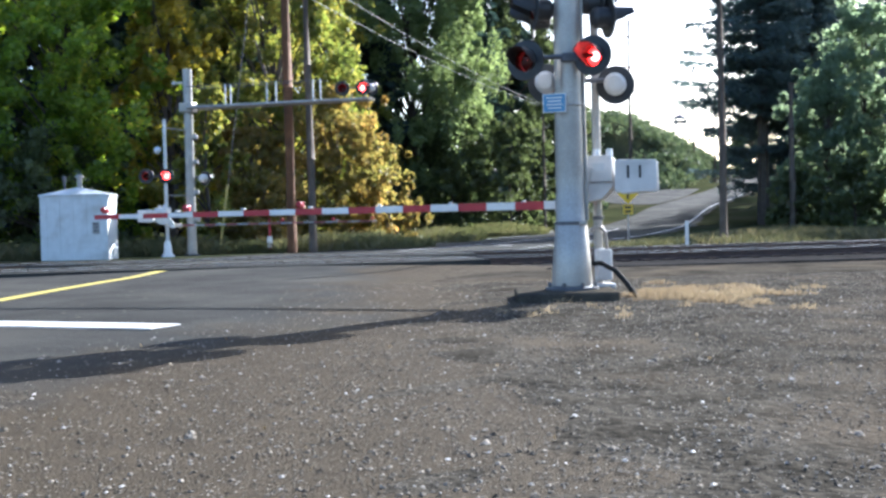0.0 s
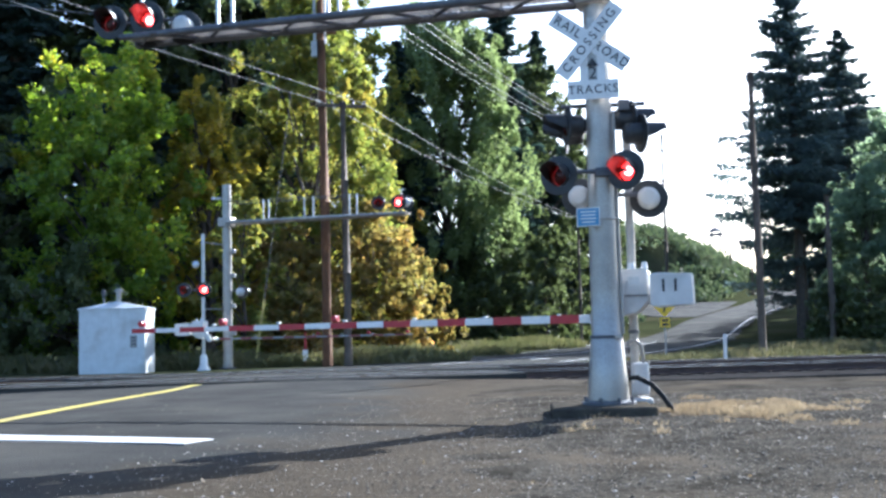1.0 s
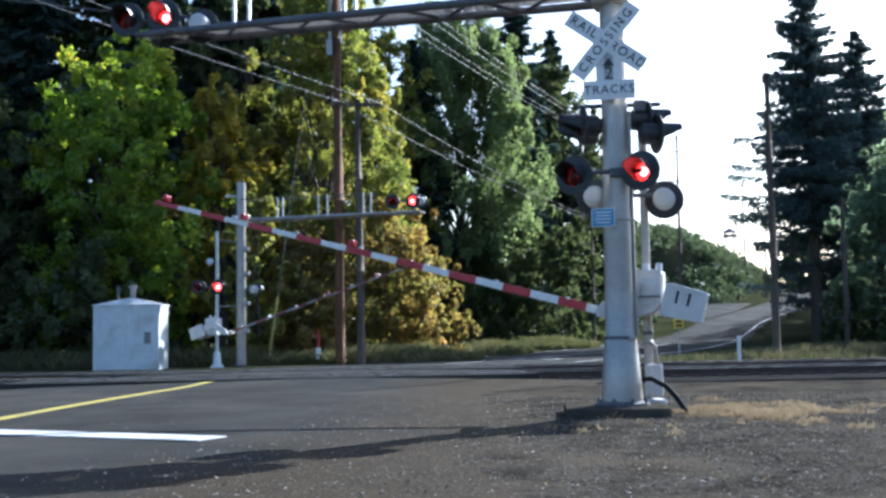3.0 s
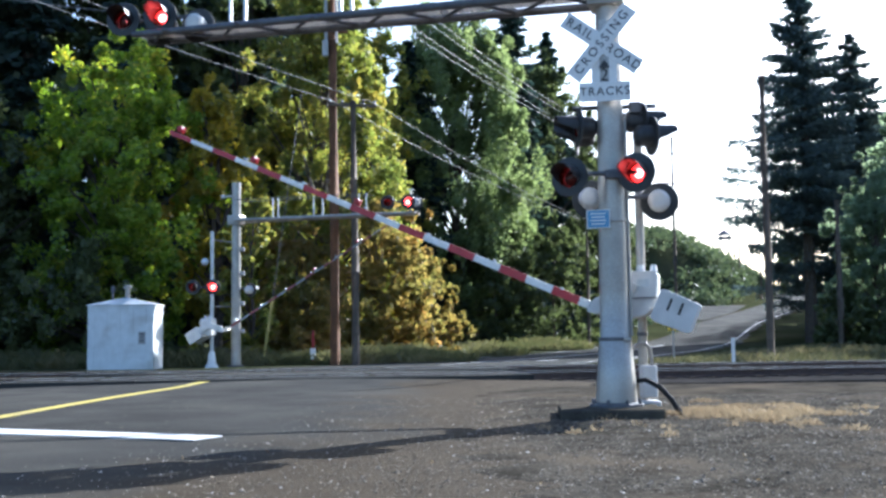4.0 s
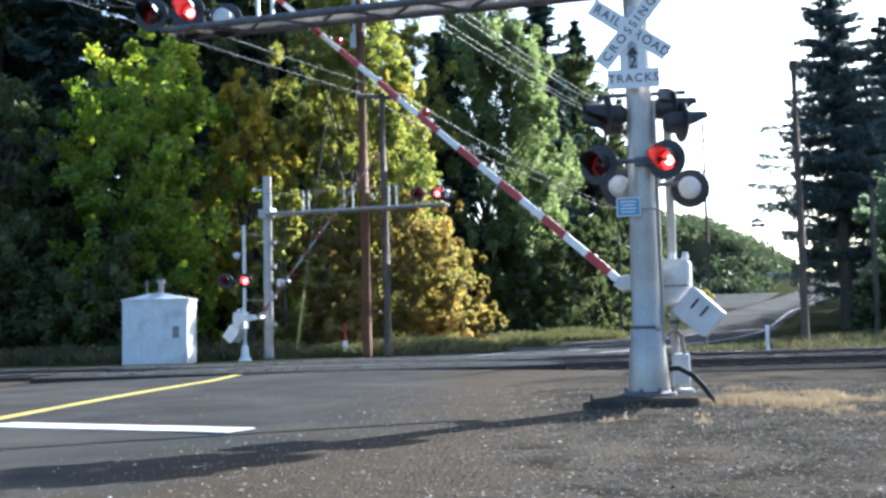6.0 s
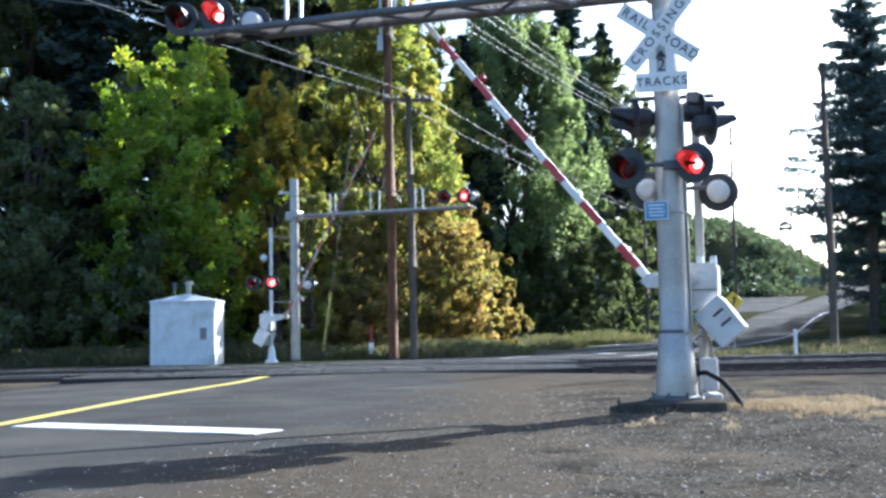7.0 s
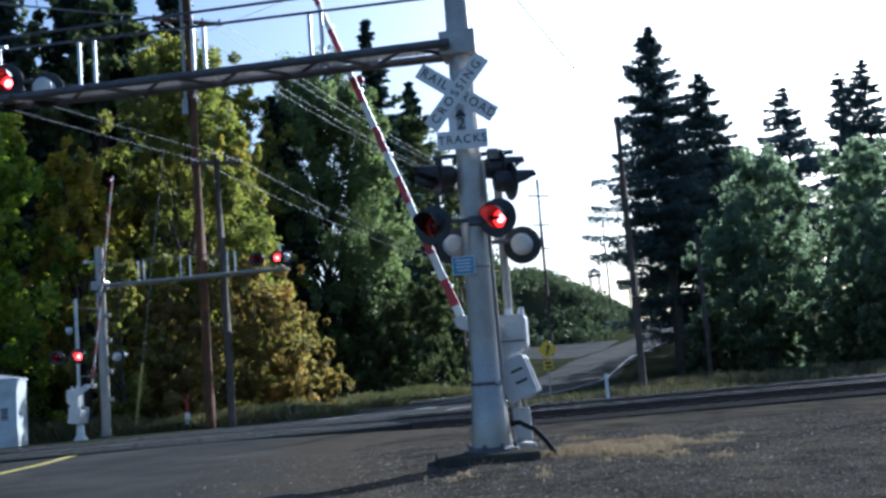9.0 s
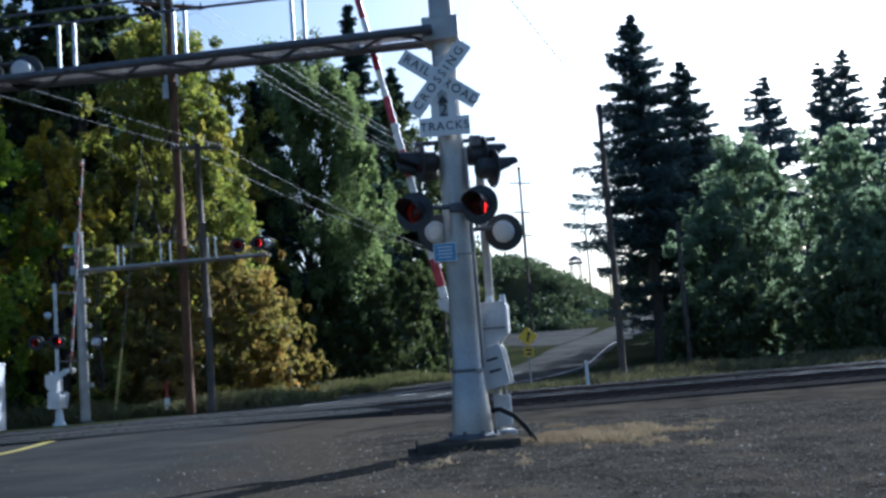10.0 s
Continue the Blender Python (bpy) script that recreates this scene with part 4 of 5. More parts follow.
pole(pose(41.8, 150, float(height(41.8, 150)) - 0.2), 9.5, 0.16, 0.12, wood_grey, "far wooden pole beside the uphill road")


def wire(p, q, sag, r=0.010):
    p, q = Vector(p), Vector(q)
    pts = [p.lerp(q, i / 20) - Vector((0, 0, 4 * sag * (i / 20) * (1 - i / 20))) for i in range(21)]
    tagged(part("overhead_wire", Shape().path(pts, r * 0.85, 5), wire_metal), "thin grey overhead wire strung between poles", "wire", "overhead wires")


for k in (-1.2, -0.6, 0.6, 1.2):
    o = Vector((k * 0.94, k * 0.34, 0))
    wire(Vector((-4.35, 41, 15.3)) + o, Vector((22.2, 110, 18.2)) + o, 1.4, 0.013)
    wire(Vector((-4.35, 41, 15.3)) + o, Vector((-34, 26, 16.8)) + o, 0.8, 0.014)
for k in (-0.8, 0.8):
    o = Vector((k * 0.95, k * 0.3, 0))
    wire(Vector((-3.58, 41, 9.85)) + o, Vector((9.2, 75, 8.8)) + o * 0.3, 0.35, 0.012)
    wire(Vector((-3.58, 41, 9.85)) + o, Vector((-21, 8, 10.9)) + o, 0.3, 0.012)
wire((-4.35, 41, 12.6), (-34, 26, 14.0), 0.8, 0.014)
wire((10.72, 37.6, 9.8), (-6.7, 4.7, 14.2), 0.2, 0.014)
wire((-4.35, 41, 16.0), (14, 30, 19.5), 0.3, 0.010)
wire((-4.35, 41, 14.6), (14, 30, 18.0), 0.3, 0.010)


# ---- signs and posts ----
def warning_sign():
    z = float(height(9.12, 46))
    t = thing("warning_sign", pose(9.12, 46, z - 0.05, 0, 0, -8), "yellow diamond winding-road sign with a small plate below", "road sign")
    part("post", Shape().box((0, 0.03, 1.15), (0.06, 0.05, 2.4)), galv, t, "galvanised sign post")
    d = part("sign_plate", Shape().box((0, 0, 0), (0.60, 0.012, 0.60)), yellow_sheet, t, "yellow diamond plate", bevel=0.006, m=pose(0, -0.01, 2.05, 0, 45))
    part("arrow", Shape().prism([(-0.06, -0.30), (0.04, -0.30), (0.04, -0.1), (0.12, -0.02), (0.12, 0.1), (0.2, 0.1), (0.07, 0.28), (-0.06, 0.1), (0.02, 0.1), (0.02, 0.02), (-0.06, -0.06)], 0.004, pose(0, -0.010, 0, 0, -45) @ Matrix.Diagonal((0.8, 1, 0.8, 1))), black_paint, d, "black winding arrow")
    p = part("speed_plate", Shape().box((0, 0, 0), (0.38, 0.012, 0.38)), yellow_sheet, t, "small yellow plate", bevel=0.005, m=pose(0, -0.01, 1.40))
    for i in range(2):
        part("text_bar", Shape().box((0, -0.009, 0.08 - 0.17 * i), (0.26, 0.004, 0.10)), black_paint, p)


warning_sign()


def post(x, y, h, w, material, label, band=None):
    t = thing("marker_post", pose(x, y, float(height(x, y))), label, "post", "marker posts")
    part("stake", Shape().box((0, 0, h / 2), (w, 0.04, h)), material, t, bevel=0.008)
    if band:
        part("band", Shape().box((0, 0, h * 0.88), (w + 0.008, 0.048, h * 0.42)), band, t, "red upper band")
    return t


post(8.45, 33.6, 0.98, 0.10, white_sheet, "slim pale marker post in dry grass")
mk = post(-5.29, 42, 1.3, 0.07, red_sheet, "red buried-line marker post with a white plate")
part("marker_plate", Shape().box((0, -0.03, 0.42), (0.19, 0.02, 0.42)), white_sheet, mk, "white plate on the post")


def tower():
    z = float(height(47, 190))
    t = thing("hilltop_tower", pose(47, 190, z - 0.3), "small distant lattice lookout tower on the hill", "tower")
    for sx in (-1, 1):
        for sy in (-1, 1):
            part("leg", Shape().tube((sx * 0.9, sy * 0.9, 0), (sx * 0.7, sy * 0.7, 18.2 - z), 0.12, n=6), dark_steel, t)
    part("cabin", Shape().box((0, 0, 17.6 - z), (2.2, 2.2, 0.35)), dark_steel, t)
    part("cap", Shape().lathe([(1.5, 0), (0.1, 0.8)], 8, pose(0, 0, 18.2 - z)), dark_steel, t)


tower()


# ---- plants ----
def leaves(centres, radii, counts, size, rng, flat=0.35, aspect=0.7):
    """Small four-sided leaves round each centre, denser towards the skin of each clump."""
    P = []
    for c, r, n in zip(centres, radii, counts):
        d = rng.normal(0, 1, (n, 3))
        d /= np.linalg.norm(d, axis=1)[:, None] + 1e-9
        rad = rng.random(n) ** 0.45
        P.append(np.asarray(c) + d * rad[:, None] * np.asarray(r))
    P = np.concatenate(P)
    n = len(P)
    u = rng.normal(0, 1, (n, 3))
    u /= np.linalg.norm(u, axis=1)[:, None]
    nrm = rng.normal(0, 1, (n, 3))
    nrm[:, 2] += flat * 2
    v = np.cross(nrm, u)
    v /= np.linalg.norm(v, axis=1)[:, None] + 1e-9
    s = size * rng.uniform(0.55, 1.35, n)[:, None]
    u, v = u * s * 0.5, v * s * 0.5 * aspect
    V = np.stack([P - u, P - v * 0.9 + u * 0.1, P + u, P + v + u * 0.1], 1).reshape(-1, 3)
    F = np.arange(4 * n).reshape(-1, 4)
    return V, F


def broadleaf(x, y, h, w, material, label, seed, clumps=70, per=240, size=0.34, low=0.12, name="tree", depth=None, trunk=0.22, category="tree", group="", top=1.0, tall=1.0):
    """A trunk with forked limbs and a crown of many clumps of leaves, ragged at its edge."""
    rng = np.random.default_rng(seed)
    z0 = float(height(x, y))
    t = thing(name, pose(x, y, z0), label, category, group)
    size *= 0.70
    depth = depth or w
    s = Shape()
    s.path([(0, 0, -0.3), (0.1, 0.05, h * 0.25), (-0.05, 0.1, h * 0.55), (0.1, 0.0, h * 0.85)], [trunk * 1.2, trunk, trunk * 0.6, trunk * 0.15], 9)
    C, R = [], []
    clumps, per = int(clumps * 3.6), per * 0.30
    lobes = []
    for i in range(int(16 + w * 2.4)):
        f = (i + rng.uniform(0.1, 0.9)) / int(16 + w * 2.4)
        prof = (math.sin(math.pi * min(1, 0.20 + 0.76 * f)) ** 0.7) * (1 if f < 0.8 else 0.9 * top)
        a = i * 2.4 + rng.uniform(-0.5, 0.5)
        rr = math.sqrt(rng.uniform(0.06, 0.72)) * prof
        lobes.append((rr * w / 2 * math.cos(a), rr * depth / 2 * math.sin(a), h * (low + (0.93 - low) * f), w * rng.uniform(0.13, 0.22)))
    for i in range(clumps):
        lx, ly, lz, lr = lobes[rng.integers(len(lobes))]
        d = rng.normal(0, 1, 3)
        d /= np.linalg.norm(d)
        reach = lr * rng.uniform(0.35, 1.0) * (1.35 if rng.random() < 0.14 else 1.0)
        q = w * rng.uniform(0.022, 0.062)
        C.append((lx + d[0] * reach, ly + d[1] * reach, min(h, max(q * 0.5, lz + d[2] * reach * 1.15))))
        R.append((q * rng.uniform(0.8, 1.3), q * rng.uniform(0.8, 1.3), tall * q * rng.uniform(0.6, 1.5)))
    for i in range(0, clumps, 9):
        c = C[i]
        b = (0, 0.05, c[2] * 0.55)
        s.path([b, (c[0] * 0.5, c[1] * 0.5, c[2] * 0.82), c], [trunk * 0.35, trunk * 0.2, 0.02], 5)
    part("trunk", s, bark, t, "brown trunk with forked limbs", True)
    V, F = leaves(C, R, [int(per * rng.uniform(0.6, 1.3)) for _ in C], size, rng)
    mesh_np("crown", V, F, material, t)
    return t


def conifer(x, y, h, w, seed, label, tiers=46, size=0.42, low=0.10, material=None):
    rng = np.random.default_rng(seed)
    z0 = float(height(x, y))
    t = thing("conifer", pose(x, y, z0), label, "tree")
    part("trunk", Shape().path([(0, 0, -0.3), (0.05, 0, h * 0.5), (0, 0.03, h * 0.98)], [h * 0.016 + 0.08, h * 0.01 + 0.05, 0.02], 8), bark, t, "straight dark trunk", True)
    P, U = [], []
    sparse = 0.6 if size > 0.6 else 1.0 if size > 0.35 else 1.9
    lean = rng.uniform(0, 2 * math.pi)
    for i in range(tiers):
        f = (i + rng.uniform(-0.3, 0.3)) / (tiers - 1)
        f = min(1.0, max(0.0, f))
        z = h * (low + (0.985 - low) * f)
        reach = w / 2 * ((1 - f) ** 0.72) * (0.6 + 0.4 * min(1, f * 5 + 0.3)) + 0.22
        for k in range(rng.integers(5, 9)):
            a = rng.uniform(0, 2 * math.pi)
            L = reach * rng.uniform(0.45, 1.05) * (1.15 if rng.random() < 0.12 else 1.0) * (1 + 0.16 * math.cos(a - lean))
            rise = 0.35 * f - 0.22 + rng.normal(0, 0.10)
            n = int((16 + L * 34) * sparse)
            s = rng.random(n) ** 0.75
            dz = rise * L * s + 0.20 * L * s ** 2 * (1 - f)
            lat = rng.normal(0, 1, n) * (0.05 + 0.17 * L * np.sin(np.pi * np.clip(s * 0.9 + 0.1, 0, 1)) ** 0.8)
            px = s * L * math.cos(a) - lat * math.sin(a)
            py = s * L * math.sin(a) + lat * math.cos(a)
            P.append(np.stack([px, py, z + dz - np.abs(rng.normal(0, 0.10 + 0.025 * L, n)) - 0.12 * np.abs(lat)], -1))
            U.append(np.stack([np.full(n, math.cos(a)) + rng.normal(0, 0.6, n), np.full(n, math.sin(a)) + rng.normal(0, 0.6, n), rng.normal(-0.25, 0.3, n)], -1))
    P, U = np.concatenate(P), np.concatenate(U)
    U /= np.linalg.norm(U, axis=1)[:, None]
    n = len(P)
    W = np.cross(U, rng.normal(0, 1, (n, 3)))
    W /= np.linalg.norm(W, axis=1)[:, None] + 1e-9
    s = size * rng.uniform(0.6, 1.4, n)[:, None]
    V = np.stack([P - U * s * 0.5, P + W * s * 0.2, P + U * s * 0.5, P - W * s * 0.2], 1).reshape(-1, 3)
    mesh_np("crown", V, np.arange(4 * n).reshape(-1, 4), material or needles, t)
    return t


# the wood behind the shed, from left to right
broadleaf(-14.2, 47, 13.8, 9.4, maple, "green maple tree turning yellow in autumn behind the shed", 11, 150, 340, 0.32, 0.06)
broadleaf(-10.2, 48.0, 12.8, 5.0, amber, "slender yellow-green tree in autumn leaf", 12, 80, 280, 0.30, 0.10, tall=1.3)
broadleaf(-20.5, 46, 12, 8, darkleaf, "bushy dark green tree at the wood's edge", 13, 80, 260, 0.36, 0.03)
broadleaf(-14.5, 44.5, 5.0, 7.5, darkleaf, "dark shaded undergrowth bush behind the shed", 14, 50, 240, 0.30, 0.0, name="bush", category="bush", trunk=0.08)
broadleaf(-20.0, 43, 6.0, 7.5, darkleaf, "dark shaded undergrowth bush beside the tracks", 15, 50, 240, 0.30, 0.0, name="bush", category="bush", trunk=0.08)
broadleaf(-8.0, 44.0, 7.2, 3.4, golden, "light green sapling growing beside the signal mast", 16, 46, 200, 0.26, 0.02, trunk=0.07)
broadleaf(-6.4, 53.5, 18.6, 9.8, golden, "tall yellow-green tree behind the wooden poles", 17, 170, 430, 0.32, 0.05, tall=1.3)
broadleaf(-3.15, 49.5, 6.9, 6.7, brownish, "rounded autumn shrub with brown and yellow leaves", 18, 90, 300, 0.26, 0.0, name="shrub", category="shrub", trunk=0.08, depth=5)
broadleaf(-6.8, 48.5, 5.9, 4.9, brownish, "autumn shrub with orange and green leaves", 19, 60, 280, 0.26, 0.0, name="shrub", category="shrub", trunk=0.08, depth=4)
broadleaf(-6.2, 45.8, 3.3, 4.6, brownish, "low tangled brown undergrowth behind the wooden poles", 28, 50, 260, 0.22, 0.0, name="shrub", category="shrub", trunk=0.05, depth=3)
broadleaf(-1.05, 52.5, 4.8, 4.2, brownish, "low autumn shrub beside the road", 20, 46, 280, 0.26, 0.0, name="shrub", category="shrub", trunk=0.07, depth=4)
broadleaf(0.4, 80, 24.8, 13.6, cotton, "tall dense green cottonwood tree", 21, 250, 600, 0.36, 0.04, top=1.15, tall=1.7)
broadleaf(-5.6, 74, 23.0, 11.0, golden, "green-yellow tree behind the poles", 26, 110, 300, 0.38, 0.04)
broadleaf(7.4, 93, 24.5, 12.5, darkleaf, "dark green tree far behind the road", 22, 110, 260, 0.5, 0.05)
broadleaf(12.0, 101, 18.5, 10.0, darkleaf, "dark green tree far behind the road", 27, 90, 240, 0.5, 0.05)
broadleaf(2.9, 76, 8.0, 7.6, darkleaf, "dark bushes in shade beside the road", 23, 70, 260, 0.34, 0.0, name="bush", category="bush", trunk=0.08)
broadleaf(7.2, 79, 8.0, 8.0, darkleaf, "dark bushes in shade beside the road", 24, 70, 260, 0.36, 0.0, name="bush", category="bush", trunk=0.08)
broadleaf(13.0, 99, 9.5, 9.5, darkleaf, "dark bushes below the hill", 25, 70, 260, 0.42, 0.0, name="bush", category="bush", trunk=0.08)
for k, (x, y, h, w) in enumerate([(-24, 58, 27, 9), (-18.5, 60, 29, 9), (-13, 62, 26, 9), (-8.0, 66, 28, 8), (4.5, 84, 29, 8), (-30, 56, 25, 9), (-3, 78, 22, 8), (8.5, 95, 26, 8), (-21, 54, 27, 8), (-15.5, 55, 25, 8), (-27, 50, 25, 9), (-10.5, 60, 28, 8)]):
    conifer(x, y, h, w, 40 + k, "tall dark fir tree in the wood", tiers=62, size=0.66, low=0.05)

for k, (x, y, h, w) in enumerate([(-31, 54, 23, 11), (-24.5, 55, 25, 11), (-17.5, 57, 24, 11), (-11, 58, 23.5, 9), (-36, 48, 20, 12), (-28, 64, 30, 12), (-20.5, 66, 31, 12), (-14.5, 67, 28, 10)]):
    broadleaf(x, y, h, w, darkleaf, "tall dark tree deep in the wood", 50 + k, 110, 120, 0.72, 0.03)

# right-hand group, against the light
conifer(24.2, 75, 25.0, 11.0, 60, "tall ragged fir tree standing against the sky", tiers=50, size=0.30, low=0.30, material=glare_needles)
conifer(28.6, 78, 22.0, 15.0, 61, "broad dark fir tree beside a taller one", tiers=44, size=0.32, low=0.12, material=glare_needles)
conifer(49.3, 110, 26.0, 16.0, 62, "distant pointed fir tree", tiers=40, size=0.5, material=hazed_needles)
conifer(59.5, 112, 28.6, 15.0, 63, "distant pointed fir tree", tiers=42, size=0.5, material=hazed_needles)
conifer(57.0, 113, 27.6, 11.0, 64, "distant slender fir tree", tiers=42, size=0.5, material=hazed_needles)
conifer(66.5, 116, 26.0, 14.0, 65, "distant pointed fir tree", tiers=40, size=0.5, material=hazed_needles)
for k, (x, y, h, w) in enumerate([(23.0, 60, 9.5, 6.0), (25.5, 61, 13.0, 8.5), (31.0, 60, 12.8, 9.0), (37.0, 60, 12.0, 9.0), (29.0, 54, 8.5, 7.5), (35, 53, 9.0, 8)]):
    broadleaf(x, y, h, w, veiled_leaf, "leafy green tree in shade against the light", 70 + k, 90, 270, 0.36, 0.0, trunk=0.15)
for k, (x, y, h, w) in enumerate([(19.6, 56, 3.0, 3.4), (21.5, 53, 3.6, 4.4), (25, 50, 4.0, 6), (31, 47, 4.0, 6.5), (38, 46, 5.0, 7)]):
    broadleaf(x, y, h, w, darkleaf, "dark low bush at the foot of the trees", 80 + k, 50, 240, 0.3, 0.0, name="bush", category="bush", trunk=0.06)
for k, (x, y, h, w) in enumerate([(33.5, 86, 17, 10), (38.5, 99, 18, 11), (46, 115, 18, 12), (55.5, 134, 18, 13), (29.5, 74, 10, 8)]):
    broadleaf(x, y, h, w, darkleaf, "dark leafy tree on the verge of the uphill road", 120 + k, 80, 240, 0.45, 0.0, trunk=0.18)
broadleaf(62, 205, 11, 10, scrub, "pale distant tree at the top of the road", 90, 50, 200, 0.7, 0.0)
broadleaf(53, 170, 9, 9, scrub, "distant tree beside the uphill road", 91, 50, 200, 0.6, 0.0)


def hill_scrub():
    rng = np.random.default_rng(95)
    C, R, N = [], [], []
    while len(C) < 900:
        x, y = rng.uniform(-10, 52), rng.uniform(88, 185)
        rx = float(smooth_interp(y, CY, CX))
        if x > rx - 5.6 or 113 < y < 127.5 or (y < 127.5 and x > rx - 18):
            continue
        q = rng.uniform(0.8, 2.0)
        C.append((x, y, float(height(x, y)) + q * 0.35))
        R.append((q * 1.3, q * 1.3, q * 0.8))
        N.append(int(52 * q))
    for _ in range(330):
        y = rng.uniform(127, 215)
        x = float(smooth_interp(y, CY, CX)) - 5.4 - abs(rng.normal(0, 2.2))
        q = rng.uniform(0.7, 1.5)
        C.append((x, y, float(height(x, y)) + q * 0.4))
        R.append((q * 1.2, q * 1.2, q))
        N.append(int(80 * q))
    for _ in range(150):
        y = rng.uniform(92, 116)
        x = float(smooth_interp(y, CY, CX)) - 6.2 - 0.9 * max(0.0, y - 100) - rng.uniform(0, 10)
        q = rng.uniform(0.4, 0.8)
        C.append((x, y, float(height(x, y)) + q * 0.3))
        R.append((q * 1.6, q * 1.6, q * 0.7))
        N.append(int(70 * q))
    V, F = leaves(C, R, N, 0.5, rng)
    tagged(mesh_np("hill_scrub", V, F, scrub), "green bramble scrub covering the hillside", "scrub", kind="stuff")


hill_scrub()


def grass(name, spots, material, label, n, hgt, seed, width=0.012):
    """Upright blades over elliptical patches: (x, y, rx, ry)."""
    rng = np.random.default_rng(seed)
    area = np.array([s[2] * s[3] for s in spots])
    pick = rng.choice(len(spots), n, p=area / area.sum())
    S = np.array(spots)[pick]
    a, r = rng.uniform(0, 2 * np.pi, n), np.sqrt(rng.random(n))
    x, y = S[:, 0] + S[:, 2] * r * np.cos(a), S[:, 1] + S[:, 3] * r * np.sin(a)
    z = height(x, y)
    h = hgt * rng.uniform(0.35, 1.3, n) * (1.15 - 0.6 * r)
    b = rng.uniform(0, 2 * np.pi, n)
    lean = rng.normal(0, 0.45, (n, 2)) * h[:, None]
    wx, wy = np.cos(b) * width, np.sin(b) * width
    p0, p1 = np.stack([x - wx, y - wy, z - 0.01], -1), np.stack([x + wx, y + wy, z - 0.01], -1)
    q0 = np.stack([x + lean[:, 0] * 0.4 + wx * 0.7, y + lean[:, 1] * 0.4 + wy * 0.7, z + h * 0.6], -1)
    q1 = np.stack([x + lean[:, 0], y + lean[:, 1], z + h], -1)
    V = np.stack([p0, p1, q0, q1], 1).reshape(-1, 3)
    tagged(mesh_np(name, V, np.arange(4 * n).reshape(-1, 4), material), label, "grass", kind="stuff")


tuft = np.random.default_rng(99)
TUFTS = [(3.1 + tuft.normal(0, 0.18), 14.5 + tuft.normal(0, 0.25), tuft.uniform(0.08, 0.2), tuft.uniform(0.08, 0.22)) for _ in range(16)]
TUFTS += [(3.85 + tuft.normal(0, 0.3), 13.8 + tuft.normal(0, 0.55), tuft.uniform(0.06, 0.2), tuft.uniform(0.06, 0.25)) for _ in range(24)]
TUFTS += [(1.9 + tuft.normal(0, 0.45), 12.6 + tuft.normal(0, 0.45), tuft.uniform(0.04, 0.12), tuft.uniform(0.04, 0.12)) for _ in range(12)]
TUFTS += [(4.0 + tuft.normal(0, 0.65), 14.9 + tuft.normal(0, 0.75), tuft.uniform(0.10, 0.32), tuft.uniform(0.10, 0.4)) for _ in range(44)]
grass("dry_grass", TUFTS, grass_dry, "tufts of straw-coloured dry grass in gravel", 8500, 0.075, 100, 0.0034)
grass("verge_grass", [(-9, 42.6, 4, 1.6), (-3, 43.2, 4, 1.8), (-1.6, 47, 1.8, 2.5), (1.5, 56, 2.2, 5), (5.5, 68, 3, 5), (-16, 41.5, 5, 1.5)], grass_mix, "tangled green and dry verge grass", 30000, 0.62, 101, 0.018)
grass("trackside_grass", [(9.8, 36, 4.2, 1.6), (12.5, 41, 3.6, 3.5), (16, 45, 5.0, 5), (22, 44, 7, 5), (18.5, 54, 2.6, 5)], grass_shade, "dry and green grass beyond the tracks", 22000, 0.42, 102, 0.02)


# ---- loose stones ----
def stones(name, n, x0, x1, y0, y1, s0, s1, seed, label, keep, lift=0.003, material=None):
    rng = np.random.default_rng(seed)
    base = np.array([[1, 0, -0.3], [0, 1, -0.3], [-1, 0, -0.3], [0, -1, -0.3], [0.35, 0.1, 0.8], [-0.35, -0.1, 0.7]], float)
    F0 = np.array([[0, 1, 4], [1, 5, 4], [1, 2, 5], [2, 3, 5], [3, 4, 5], [3, 0, 4]])
    x, y = rng.uniform(x0, x1, n), y0 + (y1 - y0) * rng.random(n) ** 1.3
    k = keep(x, y, rng)
    x, y = x[k], y[k]
    n = len(x)
    s = s0 + (s1 - s0) * rng.random(n) ** 4
    B = base[None] * rng.uniform(0.6, 1.3, (n, 6, 1)) * s[:, None, None]
    B[:, :, 2] *= 0.5
    a = rng.uniform(0, 2 * np.pi, n)
    c, d = np.cos(a)[:, None], np.sin(a)[:, None]
    V = np.stack([B[:, :, 0] * c - B[:, :, 1] * d + x[:, None], B[:, :, 0] * d + B[:, :, 1] * c + y[:, None], B[:, :, 2] + (surface(x, y) + np.where(x > 2.0, 0.007, 0.0))[:, None] + lift + s[:, None] * 0.1], -1)
    F = (F0[None] + 6 * np.arange(n)[:, None, None]).reshape(-1, 3)
    tagged(mesh_np(name, V.reshape(-1, 3), F, material or stone_mat), label, "stones", kind="stuff")


def off_road(x, y, rng):
    edge = -1.9 + 0.35 * (np.minimum(y, 12.5) - 11)
    dens = np.clip((x - edge + 1.0) / 5.0, 0.02, 1)
    return rng.random(len(x)) < dens


stones("loose_gravel", 85000, -4.5, 9, 4.0, 19.0, 0.0055, 0.018, 110, "loose grey and brown gravel scattered over dirt", off_road)


stones("clods", 3000, -5, 9, 5.0, 19.0, 0.010, 0.034, 111, "dark and pale clods and larger stones on dirt", off_road)


def on_shoulder(x, y, rng):
    return (x > -2.6 + 0.35 * (y - 11)) & (rng.random(len(x)) < 0.75)


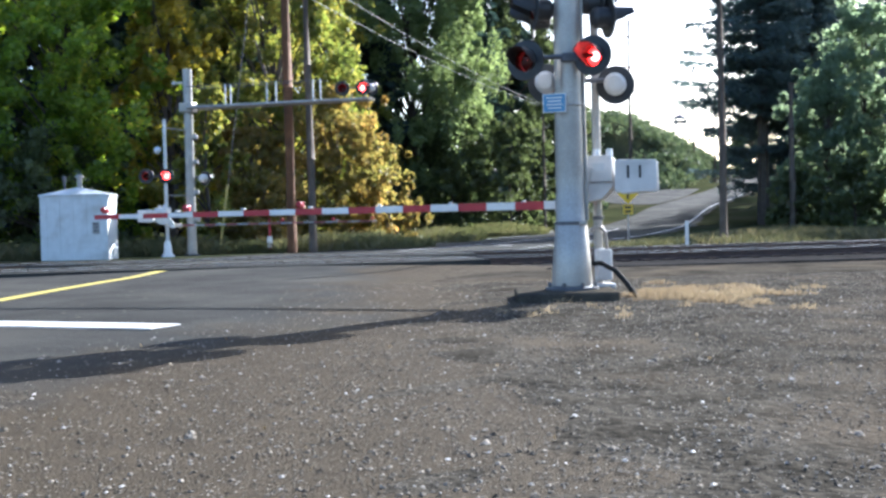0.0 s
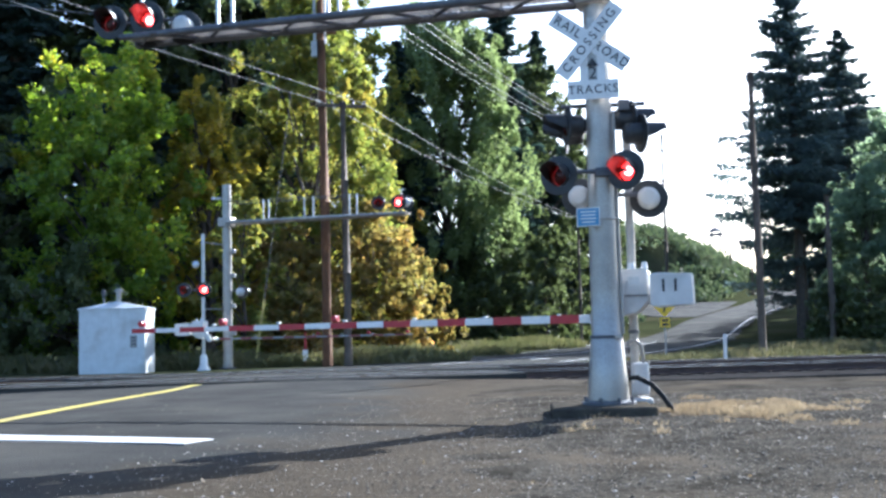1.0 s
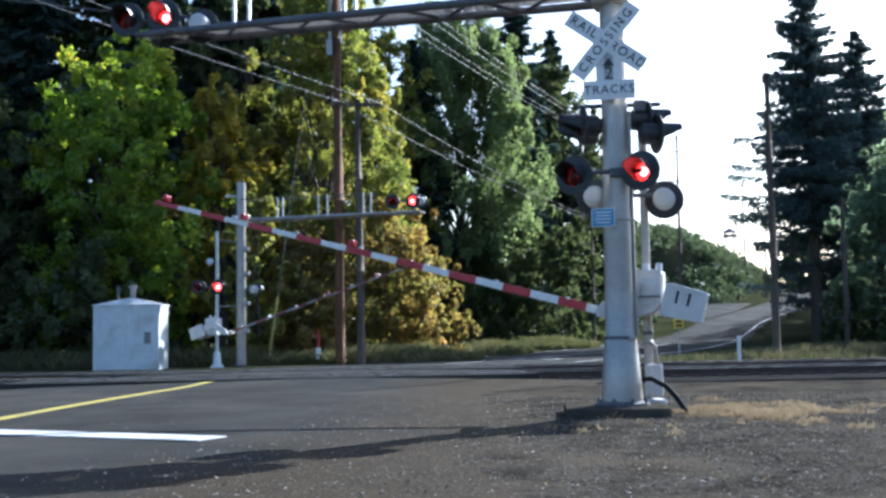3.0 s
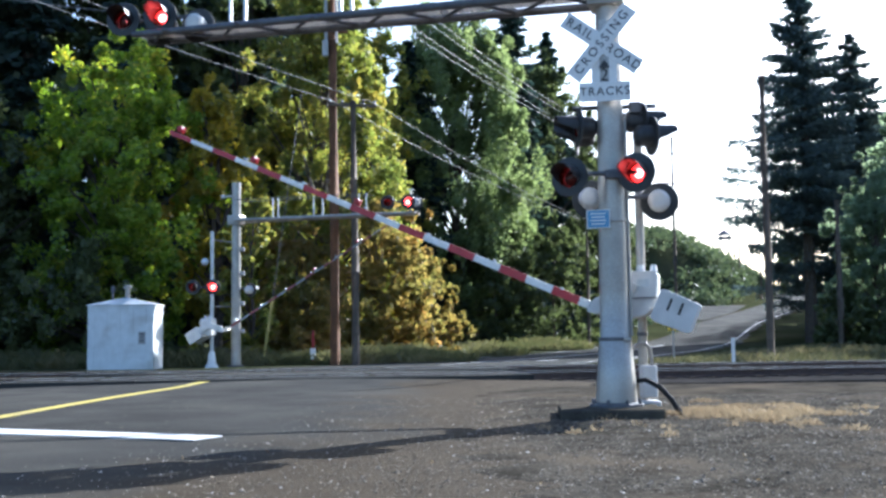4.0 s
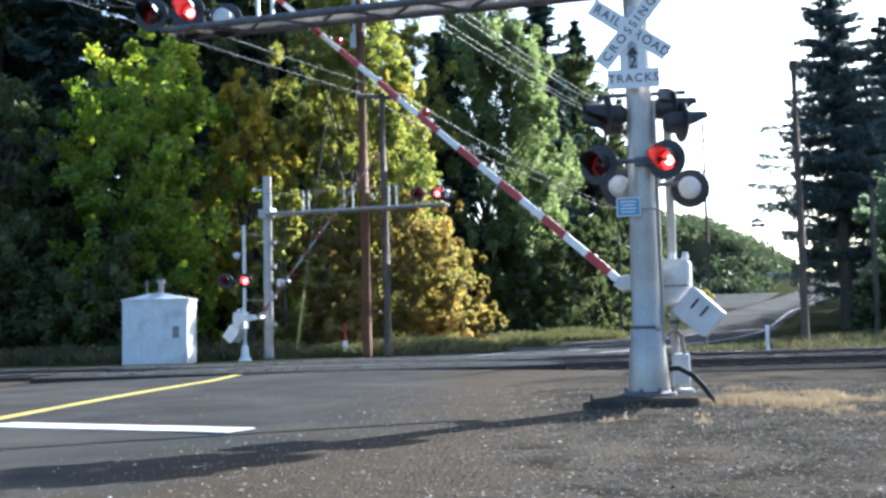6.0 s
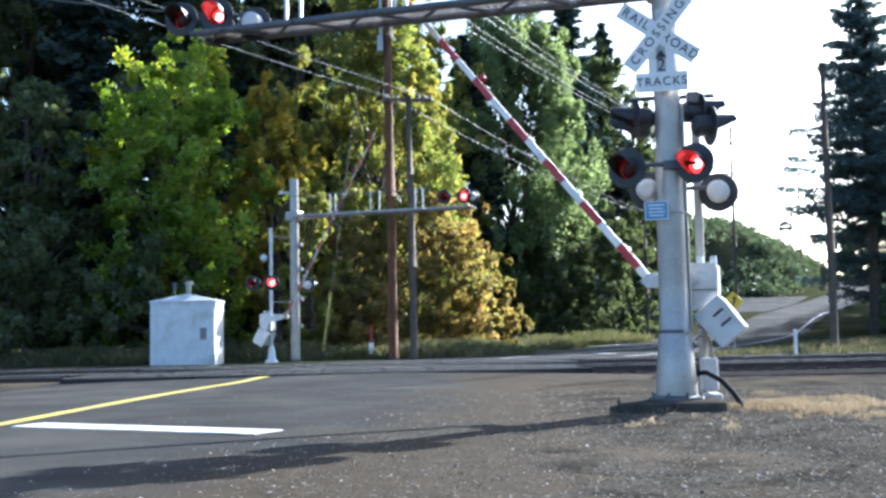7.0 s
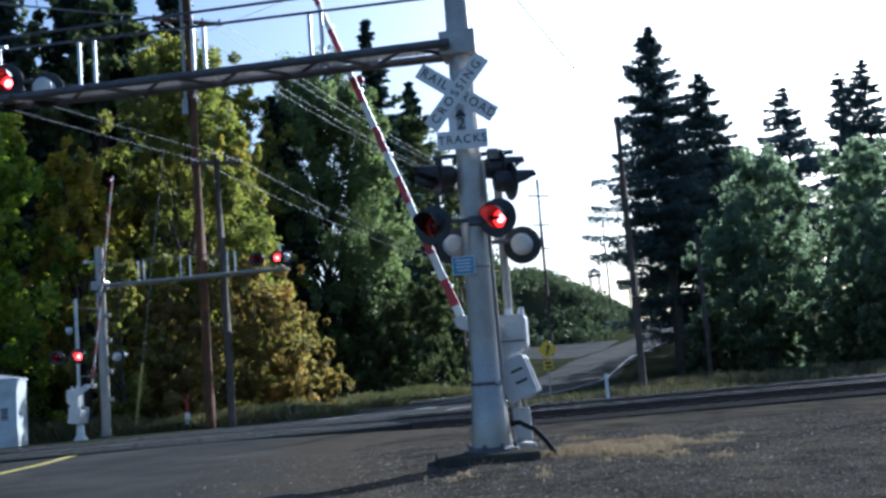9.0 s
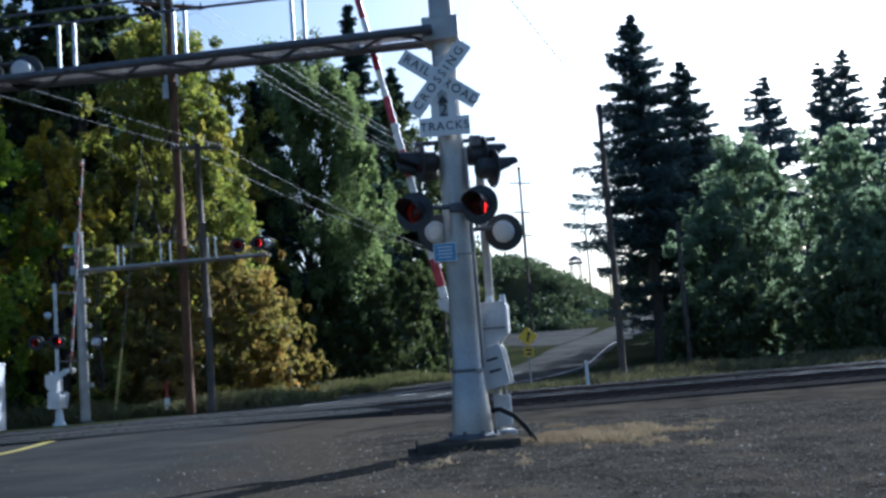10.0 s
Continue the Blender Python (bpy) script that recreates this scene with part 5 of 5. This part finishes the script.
stones("pale_chips", 2600, -4.5, 8, 4.0, 18.0, 0.005, 0.019, 113, "pale stone chips scattered over dirt", on_shoulder, 0.004, chip_mat)


def litter():
    rng = np.random.default_rng(112)
    n = 240
    x, y = rng.uniform(-5, 9, n), 4 + 14 * rng.random(n)
    k = off_road(x, y, rng)
    C = [(a, b, float(surface(a, b)) + 0.012) for a, b in zip(x[k], y[k])]
    V, F = leaves(C, [(0.005, 0.005, 0.004)] * len(C), [1] * len(C), 0.04, rng, flat=3.0)
    tagged(mesh_np("leaf_litter", V, F, grass_dry), "pale fallen leaves lying on gravel", "leaves", kind="stuff")


litter()


def paint_mark():
    ob = part("paint_mark", Shape().box((0, 0, 0), (0.75, 0.55, 0.006)), road_white, m=pose(3.6, 43.0, 0.085, 0, 0, -35))
    tagged(ob, "worn white paint patch on asphalt", "line", kind="structure")


paint_mark()


# ---- movement ----
def motions():
    near = [(0, 0), (2.0, 0), (2.2, 1.5), (2.5, 7.6), (2.7, 11), (3.8, 22), (4.5, 27.4), (5.5, 37.0), (6.8, 49), (7.5, 55.8), (8.5, 64.2), (9.0, 70), (10, 78)]
    far = [(0, 0), (2.0, 0), (2.2, 2), (2.5, 9), (2.7, 13), (3.8, 28), (4.5, 35), (5.5, 45), (6.8, 59), (7.5, 66.5), (8.5, 77), (9.0, 81.5), (10, 84)]
    # the flashers take turns once a second, and go out at the end: added discs turn over in place of switching
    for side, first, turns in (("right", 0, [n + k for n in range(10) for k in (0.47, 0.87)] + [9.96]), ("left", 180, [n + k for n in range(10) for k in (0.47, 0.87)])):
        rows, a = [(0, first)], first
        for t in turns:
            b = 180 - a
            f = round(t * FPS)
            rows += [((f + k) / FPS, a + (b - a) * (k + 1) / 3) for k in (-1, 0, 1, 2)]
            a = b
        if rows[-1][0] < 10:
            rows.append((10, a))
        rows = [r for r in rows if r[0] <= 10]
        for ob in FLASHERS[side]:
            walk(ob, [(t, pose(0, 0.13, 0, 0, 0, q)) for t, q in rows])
    walk(near_arm, [(t, near_pivot @ pose(0, 0, 0, 0, a)) for t, a in near])
    walk(far_arm, [(t, far_pivot @ pose(0, 0, 0, 0, a)) for t, a in far])


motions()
